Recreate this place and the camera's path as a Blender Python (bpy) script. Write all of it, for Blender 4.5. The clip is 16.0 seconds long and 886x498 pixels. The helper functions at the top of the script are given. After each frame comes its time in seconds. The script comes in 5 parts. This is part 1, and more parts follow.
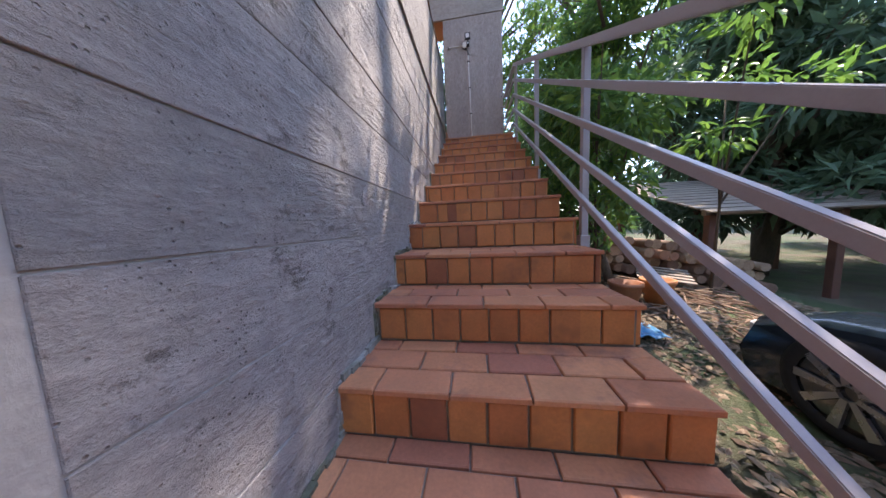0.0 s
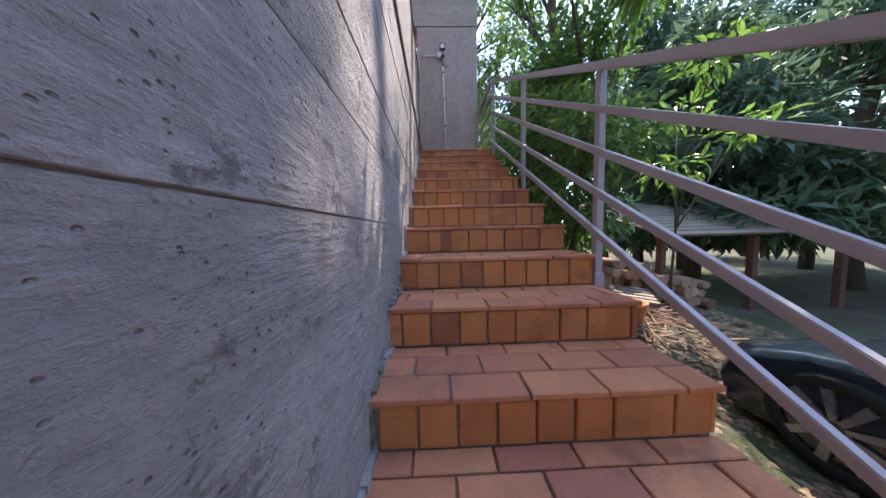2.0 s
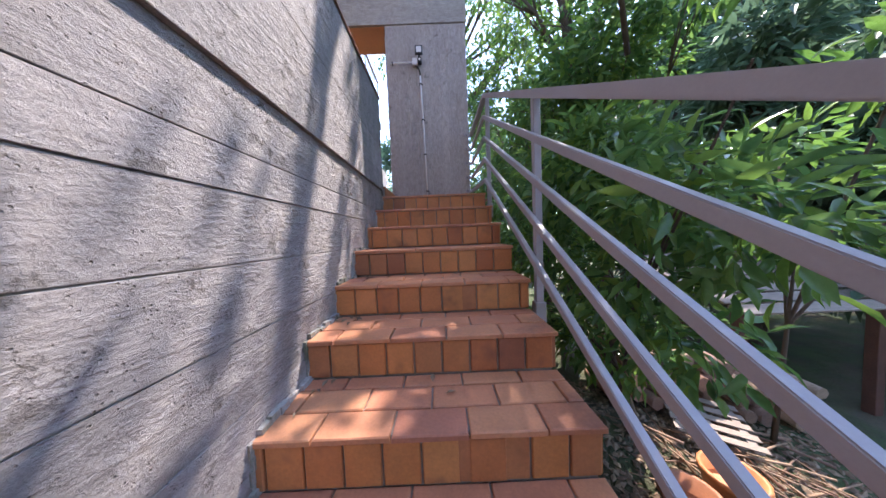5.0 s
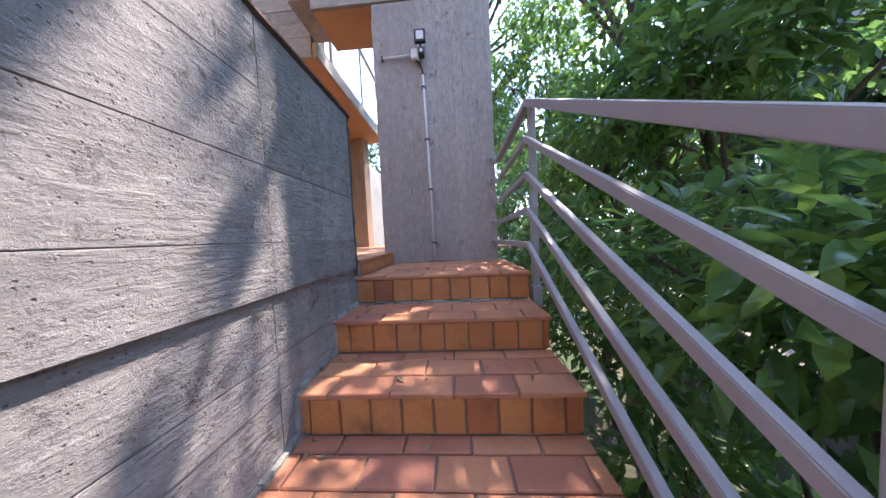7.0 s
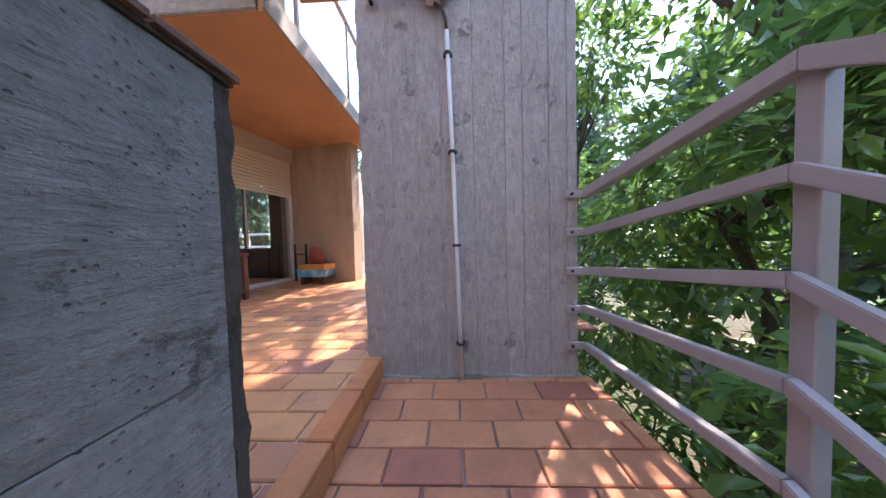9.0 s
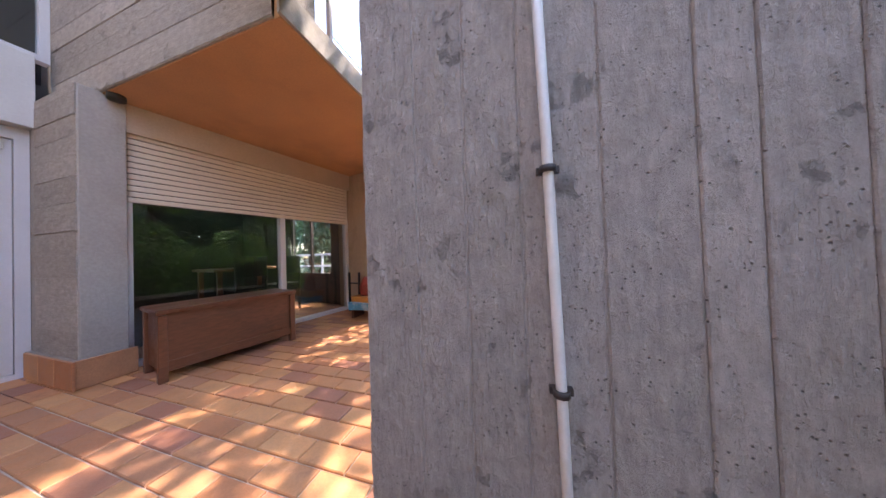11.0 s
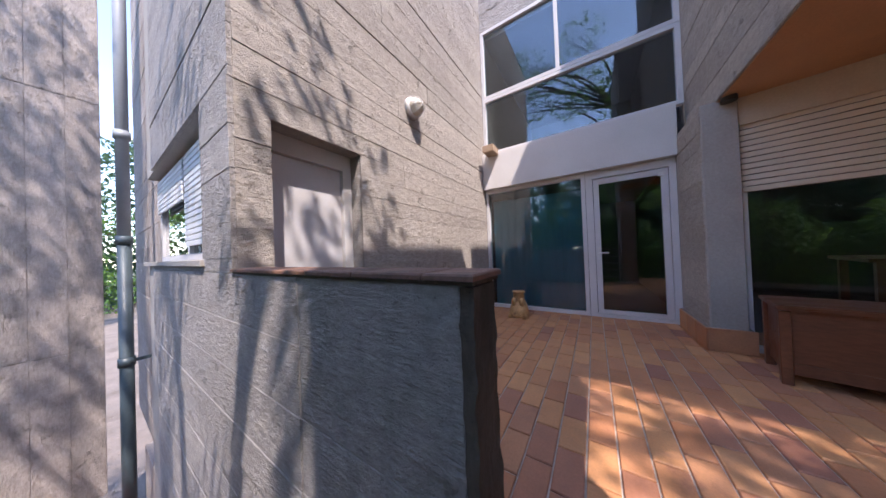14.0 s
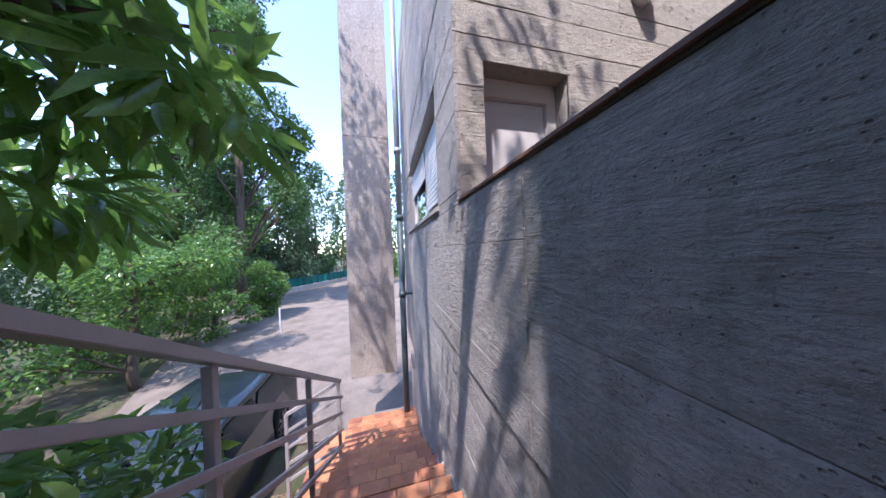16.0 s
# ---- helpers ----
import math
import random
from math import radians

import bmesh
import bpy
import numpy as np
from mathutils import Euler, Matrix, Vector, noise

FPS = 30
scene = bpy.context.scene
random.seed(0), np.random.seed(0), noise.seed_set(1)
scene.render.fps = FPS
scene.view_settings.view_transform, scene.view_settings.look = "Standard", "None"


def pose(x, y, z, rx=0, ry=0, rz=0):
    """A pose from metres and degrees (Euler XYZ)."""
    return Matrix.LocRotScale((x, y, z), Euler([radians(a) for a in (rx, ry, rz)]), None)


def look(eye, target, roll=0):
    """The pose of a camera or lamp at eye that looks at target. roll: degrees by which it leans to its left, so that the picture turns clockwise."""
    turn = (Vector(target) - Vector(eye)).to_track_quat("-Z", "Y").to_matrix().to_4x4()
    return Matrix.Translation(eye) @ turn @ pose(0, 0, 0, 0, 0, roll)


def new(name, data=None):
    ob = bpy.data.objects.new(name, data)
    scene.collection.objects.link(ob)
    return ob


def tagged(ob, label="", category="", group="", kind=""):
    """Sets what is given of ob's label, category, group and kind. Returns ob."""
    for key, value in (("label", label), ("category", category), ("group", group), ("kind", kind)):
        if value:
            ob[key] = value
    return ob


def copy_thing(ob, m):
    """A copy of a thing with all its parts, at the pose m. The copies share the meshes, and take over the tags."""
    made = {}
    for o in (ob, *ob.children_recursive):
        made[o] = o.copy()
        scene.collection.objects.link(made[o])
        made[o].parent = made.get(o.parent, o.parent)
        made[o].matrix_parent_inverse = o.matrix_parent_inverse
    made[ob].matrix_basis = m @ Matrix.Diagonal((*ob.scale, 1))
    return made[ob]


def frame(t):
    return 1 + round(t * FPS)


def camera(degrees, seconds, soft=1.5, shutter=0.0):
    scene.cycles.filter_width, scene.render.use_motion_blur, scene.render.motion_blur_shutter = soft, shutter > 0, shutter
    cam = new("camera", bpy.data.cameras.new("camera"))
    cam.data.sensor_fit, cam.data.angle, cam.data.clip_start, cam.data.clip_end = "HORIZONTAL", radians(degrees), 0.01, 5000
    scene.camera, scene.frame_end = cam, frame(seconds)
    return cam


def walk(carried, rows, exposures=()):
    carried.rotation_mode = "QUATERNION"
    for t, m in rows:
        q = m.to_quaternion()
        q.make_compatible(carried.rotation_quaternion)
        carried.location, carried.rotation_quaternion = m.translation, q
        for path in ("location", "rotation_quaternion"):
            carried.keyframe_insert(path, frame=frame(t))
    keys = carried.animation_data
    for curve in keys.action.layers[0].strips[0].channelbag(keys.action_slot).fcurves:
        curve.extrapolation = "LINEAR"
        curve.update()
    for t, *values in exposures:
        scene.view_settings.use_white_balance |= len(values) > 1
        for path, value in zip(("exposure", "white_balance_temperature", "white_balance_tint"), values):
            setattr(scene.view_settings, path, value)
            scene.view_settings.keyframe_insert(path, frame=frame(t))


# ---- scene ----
cam = camera(124.5, 16.0)
PATH = [
    (0, (0.481, -0.057, 0.881), (0.196, 1.913, 0.682), -2.5),
    (0.5, (0.445, -0.105, 0.969), (0.257, 1.875, 0.762), -2.6),
    (1, (0.326, -0.07, 1.071), (0.254, 1.917, 0.854), -1.9),
    (1.5, (0.228, 0.067, 1.074), (0.25, 2.059, 0.89), -1.3),
    (2, (0.223, 0.245, 1.048), (0.278, 2.239, 0.9), -1.4),
    (2.5, (0.233, 0.504, 1.083), (0.41, 2.493, 0.985), 1.1),
    (3, (0.326, 0.712, 1.138), (0.467, 2.706, 1.075), 0.1),
    (3.2, (0.345, 0.794, 1.174), (0.467, 2.79, 1.127), -0.2),
    (3.6, (0.385, 0.936, 1.322), (0.474, 2.934, 1.269), -0.7),
    (5.3, (0.694, 1.644, 1.936), (0.687, 3.641, 1.83), -2.3),
    (5.5, (0.734, 1.776, 1.963), (0.707, 3.775, 1.928), -2.0),
    (6, (0.774, 2.002, 2.126), (0.679, 3.999, 2.077), -3.0),
    (6.5, (0.728, 2.279, 2.33), (0.595, 4.273, 2.258), -3.0),
    (7, (0.668, 2.541, 2.576), (0.556, 4.536, 2.476), -2.7),
    (7.5, (0.612, 2.826, 2.782), (0.517, 4.82, 2.662), -2.2),
    (8, (0.533, 3.093, 2.941), (0.516, 5.089, 2.808), -1.3),
    (8.2, (0.519, 3.207, 2.966), (0.486, 5.203, 2.845), -1.4),
    (10.3, (0.286, 4.061, 3.224), (0.161, 6.057, 3.246), -1.1),
    (10.5, (0.306, 4.122, 3.244), (0.076, 6.108, 3.287), -1.2),
    (11, (0.367, 4.252, 3.341), (-0.215, 6.165, 3.37), -1.9),
    (11.5, (0.403, 4.269, 3.381), (-0.605, 5.996, 3.419), -1.9),
    (12, (0.414, 4.296, 3.396), (-1.090, 5.615, 3.410), -2.3),
    (12.5, (0.400, 4.345, 3.385), (-1.463, 5.073, 3.409), -3.0),
    (13, (0.410, 4.338, 3.412), (-1.588, 4.433, 3.435), -2.7),
    (13.5, (0.452, 4.300, 3.450), (-1.480, 3.786, 3.464), -2.1),
    (14, (0.44, 4.237, 3.431), (-1.238, 3.149, 3.454), -2.2),
    (14.5, (0.441, 4.247, 3.31), (-0.874, 2.74, 3.321), -2.1),
    (15, (0.408, 4.193, 3.185), (-0.535, 2.429, 3.185), -1.7),
    (15.5, (0.433, 4.115, 3.147), (-0.241, 2.232, 3.149), -2.0),
    (16, (0.462, 4.0, 3.09), (-0.019, 2.058, 3.088), -2.2),
]

S = 1.062   # plan units to metres
walk(cam, [(t, look(Vector(e) * S, Vector(g) * S, r)) for t, e, g, r in PATH], [(0, 2.8, 7000, 20), (3, 2.9, 6850, 20), (5.5, 3.1, 6600, 20), (8, 3.45, 6600, 20), (10.5, 3.5, 7600, 23), (12.5, 3.3, 7100, 21), (13, 3.0, 6950, 21), (13.5, 2.75, 6800, 21), (14.5, 2.25, 6500, 21), (16, 2.45, 6200, 20)])

# world, sun, exposure
SUN = Vector((0.75, 1.0, 2.05)).normalized()
world = bpy.data.worlds.new("sky")
scene.world = world
world.use_nodes = True
wn = world.node_tree.nodes
sky = wn.new("ShaderNodeTexSky")
sky.sky_type, sky.sun_disc = "NISHITA", False
sky.sun_elevation, sky.sun_rotation = math.asin(SUN.z), math.atan2(SUN.x, SUN.y)
sky.dust_density, sky.air_density, sky.ozone_density = 0.2, 0.9, 1.3
wn["Background"].inputs["Strength"].default_value = 0.15
world.node_tree.links.new(sky.outputs[0], wn["Background"].inputs["Color"])
sun_data = bpy.data.lights.new("sun", "SUN")
sun_data.energy, sun_data.angle, sun_data.color = 1.55, radians(0.6), (1.0, 0.95, 0.87)
sun = new("sun", sun_data)
sun.matrix_world = look(SUN * 40, (0, 0, 0))


# ---- materials ----
def mat(name, color, rough=0.7, metal=0.0, var=0.12, scale=6.0, fine=60.0, bump=0.2, tint=0.0, spec=0.5,
        stain=None, stain_scale=1.5, stain_cut=(0.5, 0.7), stretch=(1, 1, 1), dist=0.01, random=0.0, random_col=None):
    """A surface with a broad and a fine grain, stains of their own shape and, if asked, piece-by-piece variation."""
    m = bpy.data.materials.new(name)
    m.use_nodes = True
    nt = m.node_tree
    b = nt.nodes["Principled BSDF"]
    b.inputs["Roughness"].default_value, b.inputs["Metallic"].default_value = rough, metal
    b.inputs["Specular IOR Level"].default_value = spec
    tc = nt.nodes.new("ShaderNodeNewGeometry")
    mp = nt.nodes.new("ShaderNodeMapping")
    mp.inputs["Scale"].default_value = stretch
    nt.links.new(tc.outputs["Position"], mp.inputs["Vector"])
    def tex(sc, detail=6.0, rg=0.6):
        n = nt.nodes.new("ShaderNodeTexNoise")
        n.inputs["Scale"].default_value, n.inputs["Detail"].default_value, n.inputs["Roughness"].default_value = sc, detail, rg
        nt.links.new(mp.outputs[0], n.inputs["Vector"])
        return n.outputs["Fac"]
    def ramp(fac, lo, hi, p0=0.3, p1=0.7):
        r = nt.nodes.new("ShaderNodeMapRange")
        r.inputs["From Min"].default_value, r.inputs["From Max"].default_value = p0, p1
        r.inputs["To Min"].default_value, r.inputs["To Max"].default_value = lo, hi
        nt.links.new(fac, r.inputs["Value"])
        return r.outputs[0]
    def mul(a, bb):
        n = nt.nodes.new("ShaderNodeMath")
        n.operation = "MULTIPLY"
        nt.links.new(a, n.inputs[0])
        nt.links.new(bb, n.inputs[1])
        return n.outputs[0]
    def mix(fac, c0, c1):
        n = nt.nodes.new("ShaderNodeMix")
        n.data_type = "RGBA"
        nt.links.new(fac, n.inputs["Factor"])
        for sock, c in ((n.inputs["A"], c0), (n.inputs["B"], c1)):
            if isinstance(c, tuple):
                sock.default_value = (*c, 1)
            else:
                nt.links.new(c, sock)
        return n.outputs["Result"]
    base = color
    if random_col:
        oi = nt.nodes.new("ShaderNodeObjectInfo")
        gi = nt.nodes.new("ShaderNodeNewGeometry")
        ad = nt.nodes.new("ShaderNodeMath")
        ad.operation = "ADD"
        nt.links.new(oi.outputs["Random"], ad.inputs[0])
        nt.links.new(gi.outputs["Random Per Island"], ad.inputs[1])
        fr = nt.nodes.new("ShaderNodeMath")
        fr.operation = "FRACT"
        nt.links.new(ad.outputs[0], fr.inputs[0])
        cr = nt.nodes.new("ShaderNodeValToRGB")
        el = cr.color_ramp.elements
        while len(el) < len(random_col):
            el.new(0.5)
        for i, c in enumerate(random_col):
            el[i].position, el[i].color = i / (len(random_col) - 1), (*c, 1)
        nt.links.new(fr.outputs[0], cr.inputs["Fac"])
        base = cr.outputs["Color"]
    if stain:
        base = mix(ramp(tex(stain_scale, 8.0, 0.65), 0, 1, *stain_cut), base, stain)
    v = mul(ramp(tex(scale), 1 - var, 1 + var), ramp(tex(fine, 4.0), 1 - var * 0.7, 1 + var * 0.7))
    hsv = nt.nodes.new("ShaderNodeHueSaturation")
    if isinstance(base, tuple):
        hsv.inputs["Color"].default_value = (*base, 1)
    else:
        nt.links.new(base, hsv.inputs["Color"])
    nt.links.new(v, hsv.inputs["Value"])
    nt.links.new(hsv.outputs[0], b.inputs["Base Color"])
    nt.links.new(ramp(tex(scale * 2), max(0.03, rough - 0.1), min(1, rough + 0.1)), b.inputs["Roughness"])
    if bump:
        bp = nt.nodes.new("ShaderNodeBump")
        bp.inputs["Strength"].default_value, bp.inputs["Distance"].default_value = bump, dist
        nt.links.new(mul(ramp(tex(fine, 8.0, 0.7), 0.2, 1), ramp(tex(scale * 1.7), 0.3, 1)), bp.inputs["Height"])
        nt.links.new(bp.outputs[0], b.inputs["Normal"])
    return m


def glass_mat(name, color, rough=0.0, ior=1.5):
    m = bpy.data.materials.new(name)
    m.use_nodes = True
    b = m.node_tree.nodes["Principled BSDF"]
    b.inputs["Base Color"].default_value = (*color, 1)
    b.inputs["Transmission Weight"].default_value, b.inputs["Roughness"].default_value, b.inputs["IOR"].default_value = 1.0, rough, ior
    return m


def concrete(name, color, dark, along, grain=0.6, pits=0.7, end_tone=None, end_span=None):
    """Board-formed concrete: blotches, a grain along the boards, fine grit and air holes. A second colour, broken up by
    noise, can set in along y over a given span."""
    m = bpy.data.materials.new(name)
    m.use_nodes = True
    nt = m.node_tree
    N, L = nt.nodes.new, nt.links.new
    bs = nt.nodes["Principled BSDF"]
    bs.inputs["Roughness"].default_value, bs.inputs["Specular IOR Level"].default_value = 0.85, 0.35
    geo = N("ShaderNodeNewGeometry")
    oi = N("ShaderNodeObjectInfo")
    off = N("ShaderNodeVectorMath")
    off.operation = "SCALE"
    off.inputs[0].default_value = (7.1, 3.3, 5.7)
    L(oi.outputs["Random"], off.inputs["Scale"])
    pos = N("ShaderNodeVectorMath")
    L(geo.outputs["Position"], pos.inputs[0])
    L(off.outputs[0], pos.inputs[1])
    def nz(src, sc, det=6.0, ro=0.6, st=None):
        t = N("ShaderNodeTexNoise")
        t.inputs["Scale"].default_value, t.inputs["Detail"].default_value, t.inputs["Roughness"].default_value = sc, det, ro
        if st:
            mp = N("ShaderNodeMapping")
            mp.inputs["Scale"].default_value = st
            L(src, mp.inputs["Vector"])
            src = mp.outputs[0]
        L(src, t.inputs["Vector"])
        return t.outputs["Fac"]
    def rg(f, lo, hi, p0, p1):
        r = N("ShaderNodeMapRange")
        for k, v in (("From Min", p0), ("From Max", p1), ("To Min", lo), ("To Max", hi)):
            r.inputs[k].default_value = v
        L(f, r.inputs["Value"])
        return r.outputs[0]
    def op(o, a, c):
        n = N("ShaderNodeMath")
        n.operation = o
        for k, v in enumerate((a, c)):
            if isinstance(v, float):
                n.inputs[k].default_value = v
            else:
                L(v, n.inputs[k])
        return n.outputs[0]
    def mixc(f, a, c):
        n = N("ShaderNodeMix")
        n.data_type = "RGBA"
        L(f, n.inputs["Factor"])
        for s_, v in ((n.inputs["A"], a), (n.inputs["B"], c)):
            if isinstance(v, tuple):
                s_.default_value = (*v, 1)
            else:
                L(v, s_)
        return n.outputs["Result"]
    P, G = pos.outputs[0], geo.outputs["Position"]
    st = {"x": (0.09, 1, 1), "y": (1, 0.09, 1), "z": (1, 1, 0.09)}[along]
    st2 = {"x": (0.35, 1, 1), "y": (1, 0.35, 1), "z": (1, 1, 0.35)}[along]
    fibre = nz(P, 75, 5, 0.6, {"x": (0.16, 1, 1), "y": (1, 0.16, 1), "z": (1, 1, 0.16)}[along])
    patch = nz(G, 2.6, 5, 0.6)
    grit = nz(P, 150, 4, 0.7)
    lumps = nz(P, 26, 9, 0.72, {"x": (0.6, 1, 1), "y": (1, 0.6, 1), "z": (1, 1, 0.6)}[along])
    rough = nz(G, 7, 9, 0.75)
    vo = N("ShaderNodeTexVoronoi")
    vo.inputs["Scale"].default_value = 64
    L(P, vo.inputs["Vector"])
    hole = op("MULTIPLY", rg(vo.outputs["Distance"], 1.0, 0.0, 0.10, 0.2), rg(nz(P, 9, 3), 0.0, 1.0, 0.47, 0.58))
    c = mixc(rg(nz(G, 0.9, 9, 0.68, st2), 0, 1, 0.42, 0.68), color, dark)
    if end_tone:
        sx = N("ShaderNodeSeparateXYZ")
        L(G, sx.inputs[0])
        end_mask = op("MULTIPLY", rg(sx.outputs["Y"], 0.0, 1.0, *end_span), rg(nz(G, 3.4, 10, 0.78, (1, 1, 0.4)), 0.1, 1.0, 0.44, 0.57))
        c = mixc(end_mask, c, end_tone)
    val = op("MULTIPLY", rg(oi.outputs["Random"], 0.91, 1.08, 0, 1), rg(fibre, 0.88, 1.09, 0.3, 0.7))
    val = op("MULTIPLY", val, rg(lumps, 0.78, 1.16, 0.3, 0.7))
    val = op("MULTIPLY", val, rg(rough, 1.0, 0.86, 0.57, 0.68))
    val = op("MULTIPLY", val, rg(grit, 0.93, 1.06, 0.3, 0.7))
    # the shade inside the air holes is put into the colour
    val = op("MULTIPLY", val, rg(hole, 1.0, 0.55, 0, 1))
    hs = N("ShaderNodeHueSaturation")
    L(c, hs.inputs["Color"])
    L(val, hs.inputs["Value"])
    L(hs.outputs[0], bs.inputs["Base Color"])
    h = op("ADD", op("MULTIPLY", op("MULTIPLY", fibre, rg(patch, 0.05, 0.75, 0.42, 0.62)), grain), op("MULTIPLY", lumps, 0.9))
    h = op("ADD", h, op("MULTIPLY", grit, 0.14))
    h = op("SUBTRACT", h, rg(rough, 0.0, 0.8, 0.60, 0.72))
    h = op("SUBTRACT", h, op("MULTIPLY", hole, pits))
    bp = N("ShaderNodeBump")
    bp.inputs["Strength"].default_value, bp.inputs["Distance"].default_value = 1.0, 0.022
    L(h, bp.inputs["Height"])
    L(bp.outputs[0], bs.inputs["Normal"])
    return m


# past about y 3.5 these boards turn to a darker, mottled tone
M_CONC_H = concrete("board_formed_concrete", (0.40, 0.37, 0.355), (0.30, 0.28, 0.272), "y", grain=0.95, end_tone=(0.28, 0.275, 0.26), end_span=(3.46, 3.60))
M_CONC_X = concrete("board_formed_concrete_warm", (0.43, 0.385, 0.345), (0.34, 0.30, 0.27), "x")
M_CONC_V = concrete("vertical_board_concrete", (0.45, 0.395, 0.365), (0.38, 0.33, 0.305), "z", 0.9, 1.3)
M_CONC_D = concrete("weathered_dark_concrete", (0.15, 0.125, 0.10), (0.06, 0.052, 0.042), "z")
M_CONC_S = mat("smooth_concrete", (0.38, 0.35, 0.32), 0.85, var=0.12, scale=3, fine=50, bump=0.3, stain=(0.28, 0.26, 0.24))
M_ORANGE = mat("ochre_plaster", (0.50, 0.27, 0.14), 0.9, var=0.10, scale=2.5, fine=70, bump=0.25, stain=(0.33, 0.18, 0.11), stain_scale=0.9, stain_cut=(0.55, 0.8))
M_BEIGE = mat("beige_plaster", (0.52, 0.42, 0.33), 0.9, var=0.08, scale=2, fine=60, bump=0.15)
M_BROWNW = mat("brown_plaster", (0.36, 0.25, 0.17), 0.9, var=0.12, scale=2, fine=60, bump=0.25, stain=(0.2, 0.13, 0.09), stretch=(1, 1, 0.3))
TERRA = [(0.46, 0.20, 0.09), (0.52, 0.25, 0.11), (0.38, 0.155, 0.075), (0.55, 0.27, 0.12), (0.30, 0.125, 0.085), (0.50, 0.22, 0.10)]
M_TILE = mat("terracotta_tile", TERRA[0], 0.6, var=0.12, scale=9, fine=80, bump=0.15, random_col=TERRA, stain=(0.20, 0.085, 0.06), stain_scale=4.5, stain_cut=(0.6, 0.8))
RISER = [(0.46, 0.16, 0.055), (0.53, 0.21, 0.07), (0.40, 0.13, 0.05), (0.55, 0.23, 0.08), (0.27, 0.09, 0.05)]
M_RISER = mat("terracotta_riser_tile", RISER[0], 0.55, var=0.14, scale=9, fine=80, bump=0.15, random_col=RISER, stain=(0.15, 0.06, 0.04), stain_scale=5, stain_cut=(0.56, 0.78))
TREAD = [(0.50, 0.205, 0.105), (0.54, 0.24, 0.12), (0.45, 0.175, 0.095), (0.52, 0.215, 0.105), (0.36, 0.13, 0.085)]
M_TREAD = mat("terracotta_tread_tile", TREAD[0], 0.65, var=0.13, scale=9, fine=80, bump=0.15, random_col=TREAD, stain=(0.22, 0.10, 0.075), stain_scale=4, stain_cut=(0.56, 0.78))
M_MORTAR = mat("grey_mortar", (0.26, 0.22, 0.19), 0.95, var=0.2, scale=8, fine=90, bump=0.5)
M_RAIL = mat("grey_painted_steel", (0.36, 0.33, 0.34), 0.38, var=0.05, scale=5, fine=120, bump=0.04)
M_WHITE = mat("white_frame", (0.62, 0.60, 0.61), 0.4, var=0.04, scale=4, fine=80, bump=0.03)
M_WPANEL = mat("white_panel", (0.62, 0.59, 0.57), 0.6, var=0.05, scale=2, fine=60, bump=0.05)
M_SHUT = mat("cream_shutter", (0.66, 0.57, 0.47), 0.5, var=0.04, scale=3, fine=90, bump=0.03)
M_SHUTW = mat("white_shutter", (0.74, 0.74, 0.75), 0.5, var=0.04, scale=3, fine=90, bump=0.03)
M_WOODD = mat("dark_varnished_wood", (0.15, 0.055, 0.028), 0.36, var=0.3, scale=4, fine=60, bump=0.15, stretch=(1, 0.15, 1), stain=(0.05, 0.022, 0.014), stain_scale=2)
M_BLACK = mat("black_plastic", (0.015, 0.015, 0.016), 0.4, var=0.1, bump=0.03)
M_LIGHTP = mat("light_grey_plastic", (0.70, 0.68, 0.67), 0.45, var=0.05, bump=0.03)
M_CONDUIT = mat("pvc_conduit", (0.66, 0.63, 0.61), 0.4, var=0.06, bump=0.03)
M_DARKM = mat("dark_metal", (0.05, 0.04, 0.04), 0.5, metal=0.3, var=0.2, bump=0.1)
M_PIPE = mat("blue_grey_downpipe", (0.30, 0.32, 0.35), 0.45, var=0.1, scale=3, fine=70, bump=0.05)
M_PIPED = mat("dark_cast_pipe", (0.06, 0.085, 0.10), 0.45, var=0.15, bump=0.08)
# near-black colour stands in for the gloom of the unlit rooms
M_DARKIN = mat("near_black_room", (0.05, 0.045, 0.045), 0.8, var=0.15, bump=0.0)
M_GLASS = glass_mat("clear_glass", (0.85, 0.9, 0.9), ior=1.75)
M_GROUND = mat("earth_and_litter", (0.105, 0.085, 0.055), 0.95, var=0.35, scale=2.5, fine=35, bump=0.8, stain=(0.055, 0.085, 0.03), stain_scale=0.8, stain_cut=(0.43, 0.6), dist=0.04)
M_GRAVEL = mat("gravel_drive", (0.225, 0.185, 0.16), 0.95, var=0.2, scale=1.5, fine=45, bump=0.6, stain=(0.17, 0.135, 0.11), stain_scale=0.7, dist=0.03)
LEAF = [(0.10, 0.21, 0.065), (0.15, 0.29, 0.08), (0.07, 0.16, 0.055), (0.23, 0.38, 0.07), (0.12, 0.25, 0.085)]


def leaf_mat(name, cols, rough=0.35):
    m = mat(name, cols[0], rough, var=0.12, scale=5, fine=40, bump=0.0, random_col=cols)
    nt = m.node_tree
    b = nt.nodes["Principled BSDF"]
    tr = nt.nodes.new("ShaderNodeBsdfTranslucent")
    nt.links.new(b.inputs["Base Color"].links[0].from_socket, tr.inputs["Color"])
    mx = nt.nodes.new("ShaderNodeMixShader")
    mx.inputs["Fac"].default_value = 0.45
    nt.links.new(b.outputs[0], mx.inputs[1])
    nt.links.new(tr.outputs[0], mx.inputs[2])
    nt.links.new(mx.outputs[0], nt.nodes["Material Output"].inputs["Surface"])
    return m


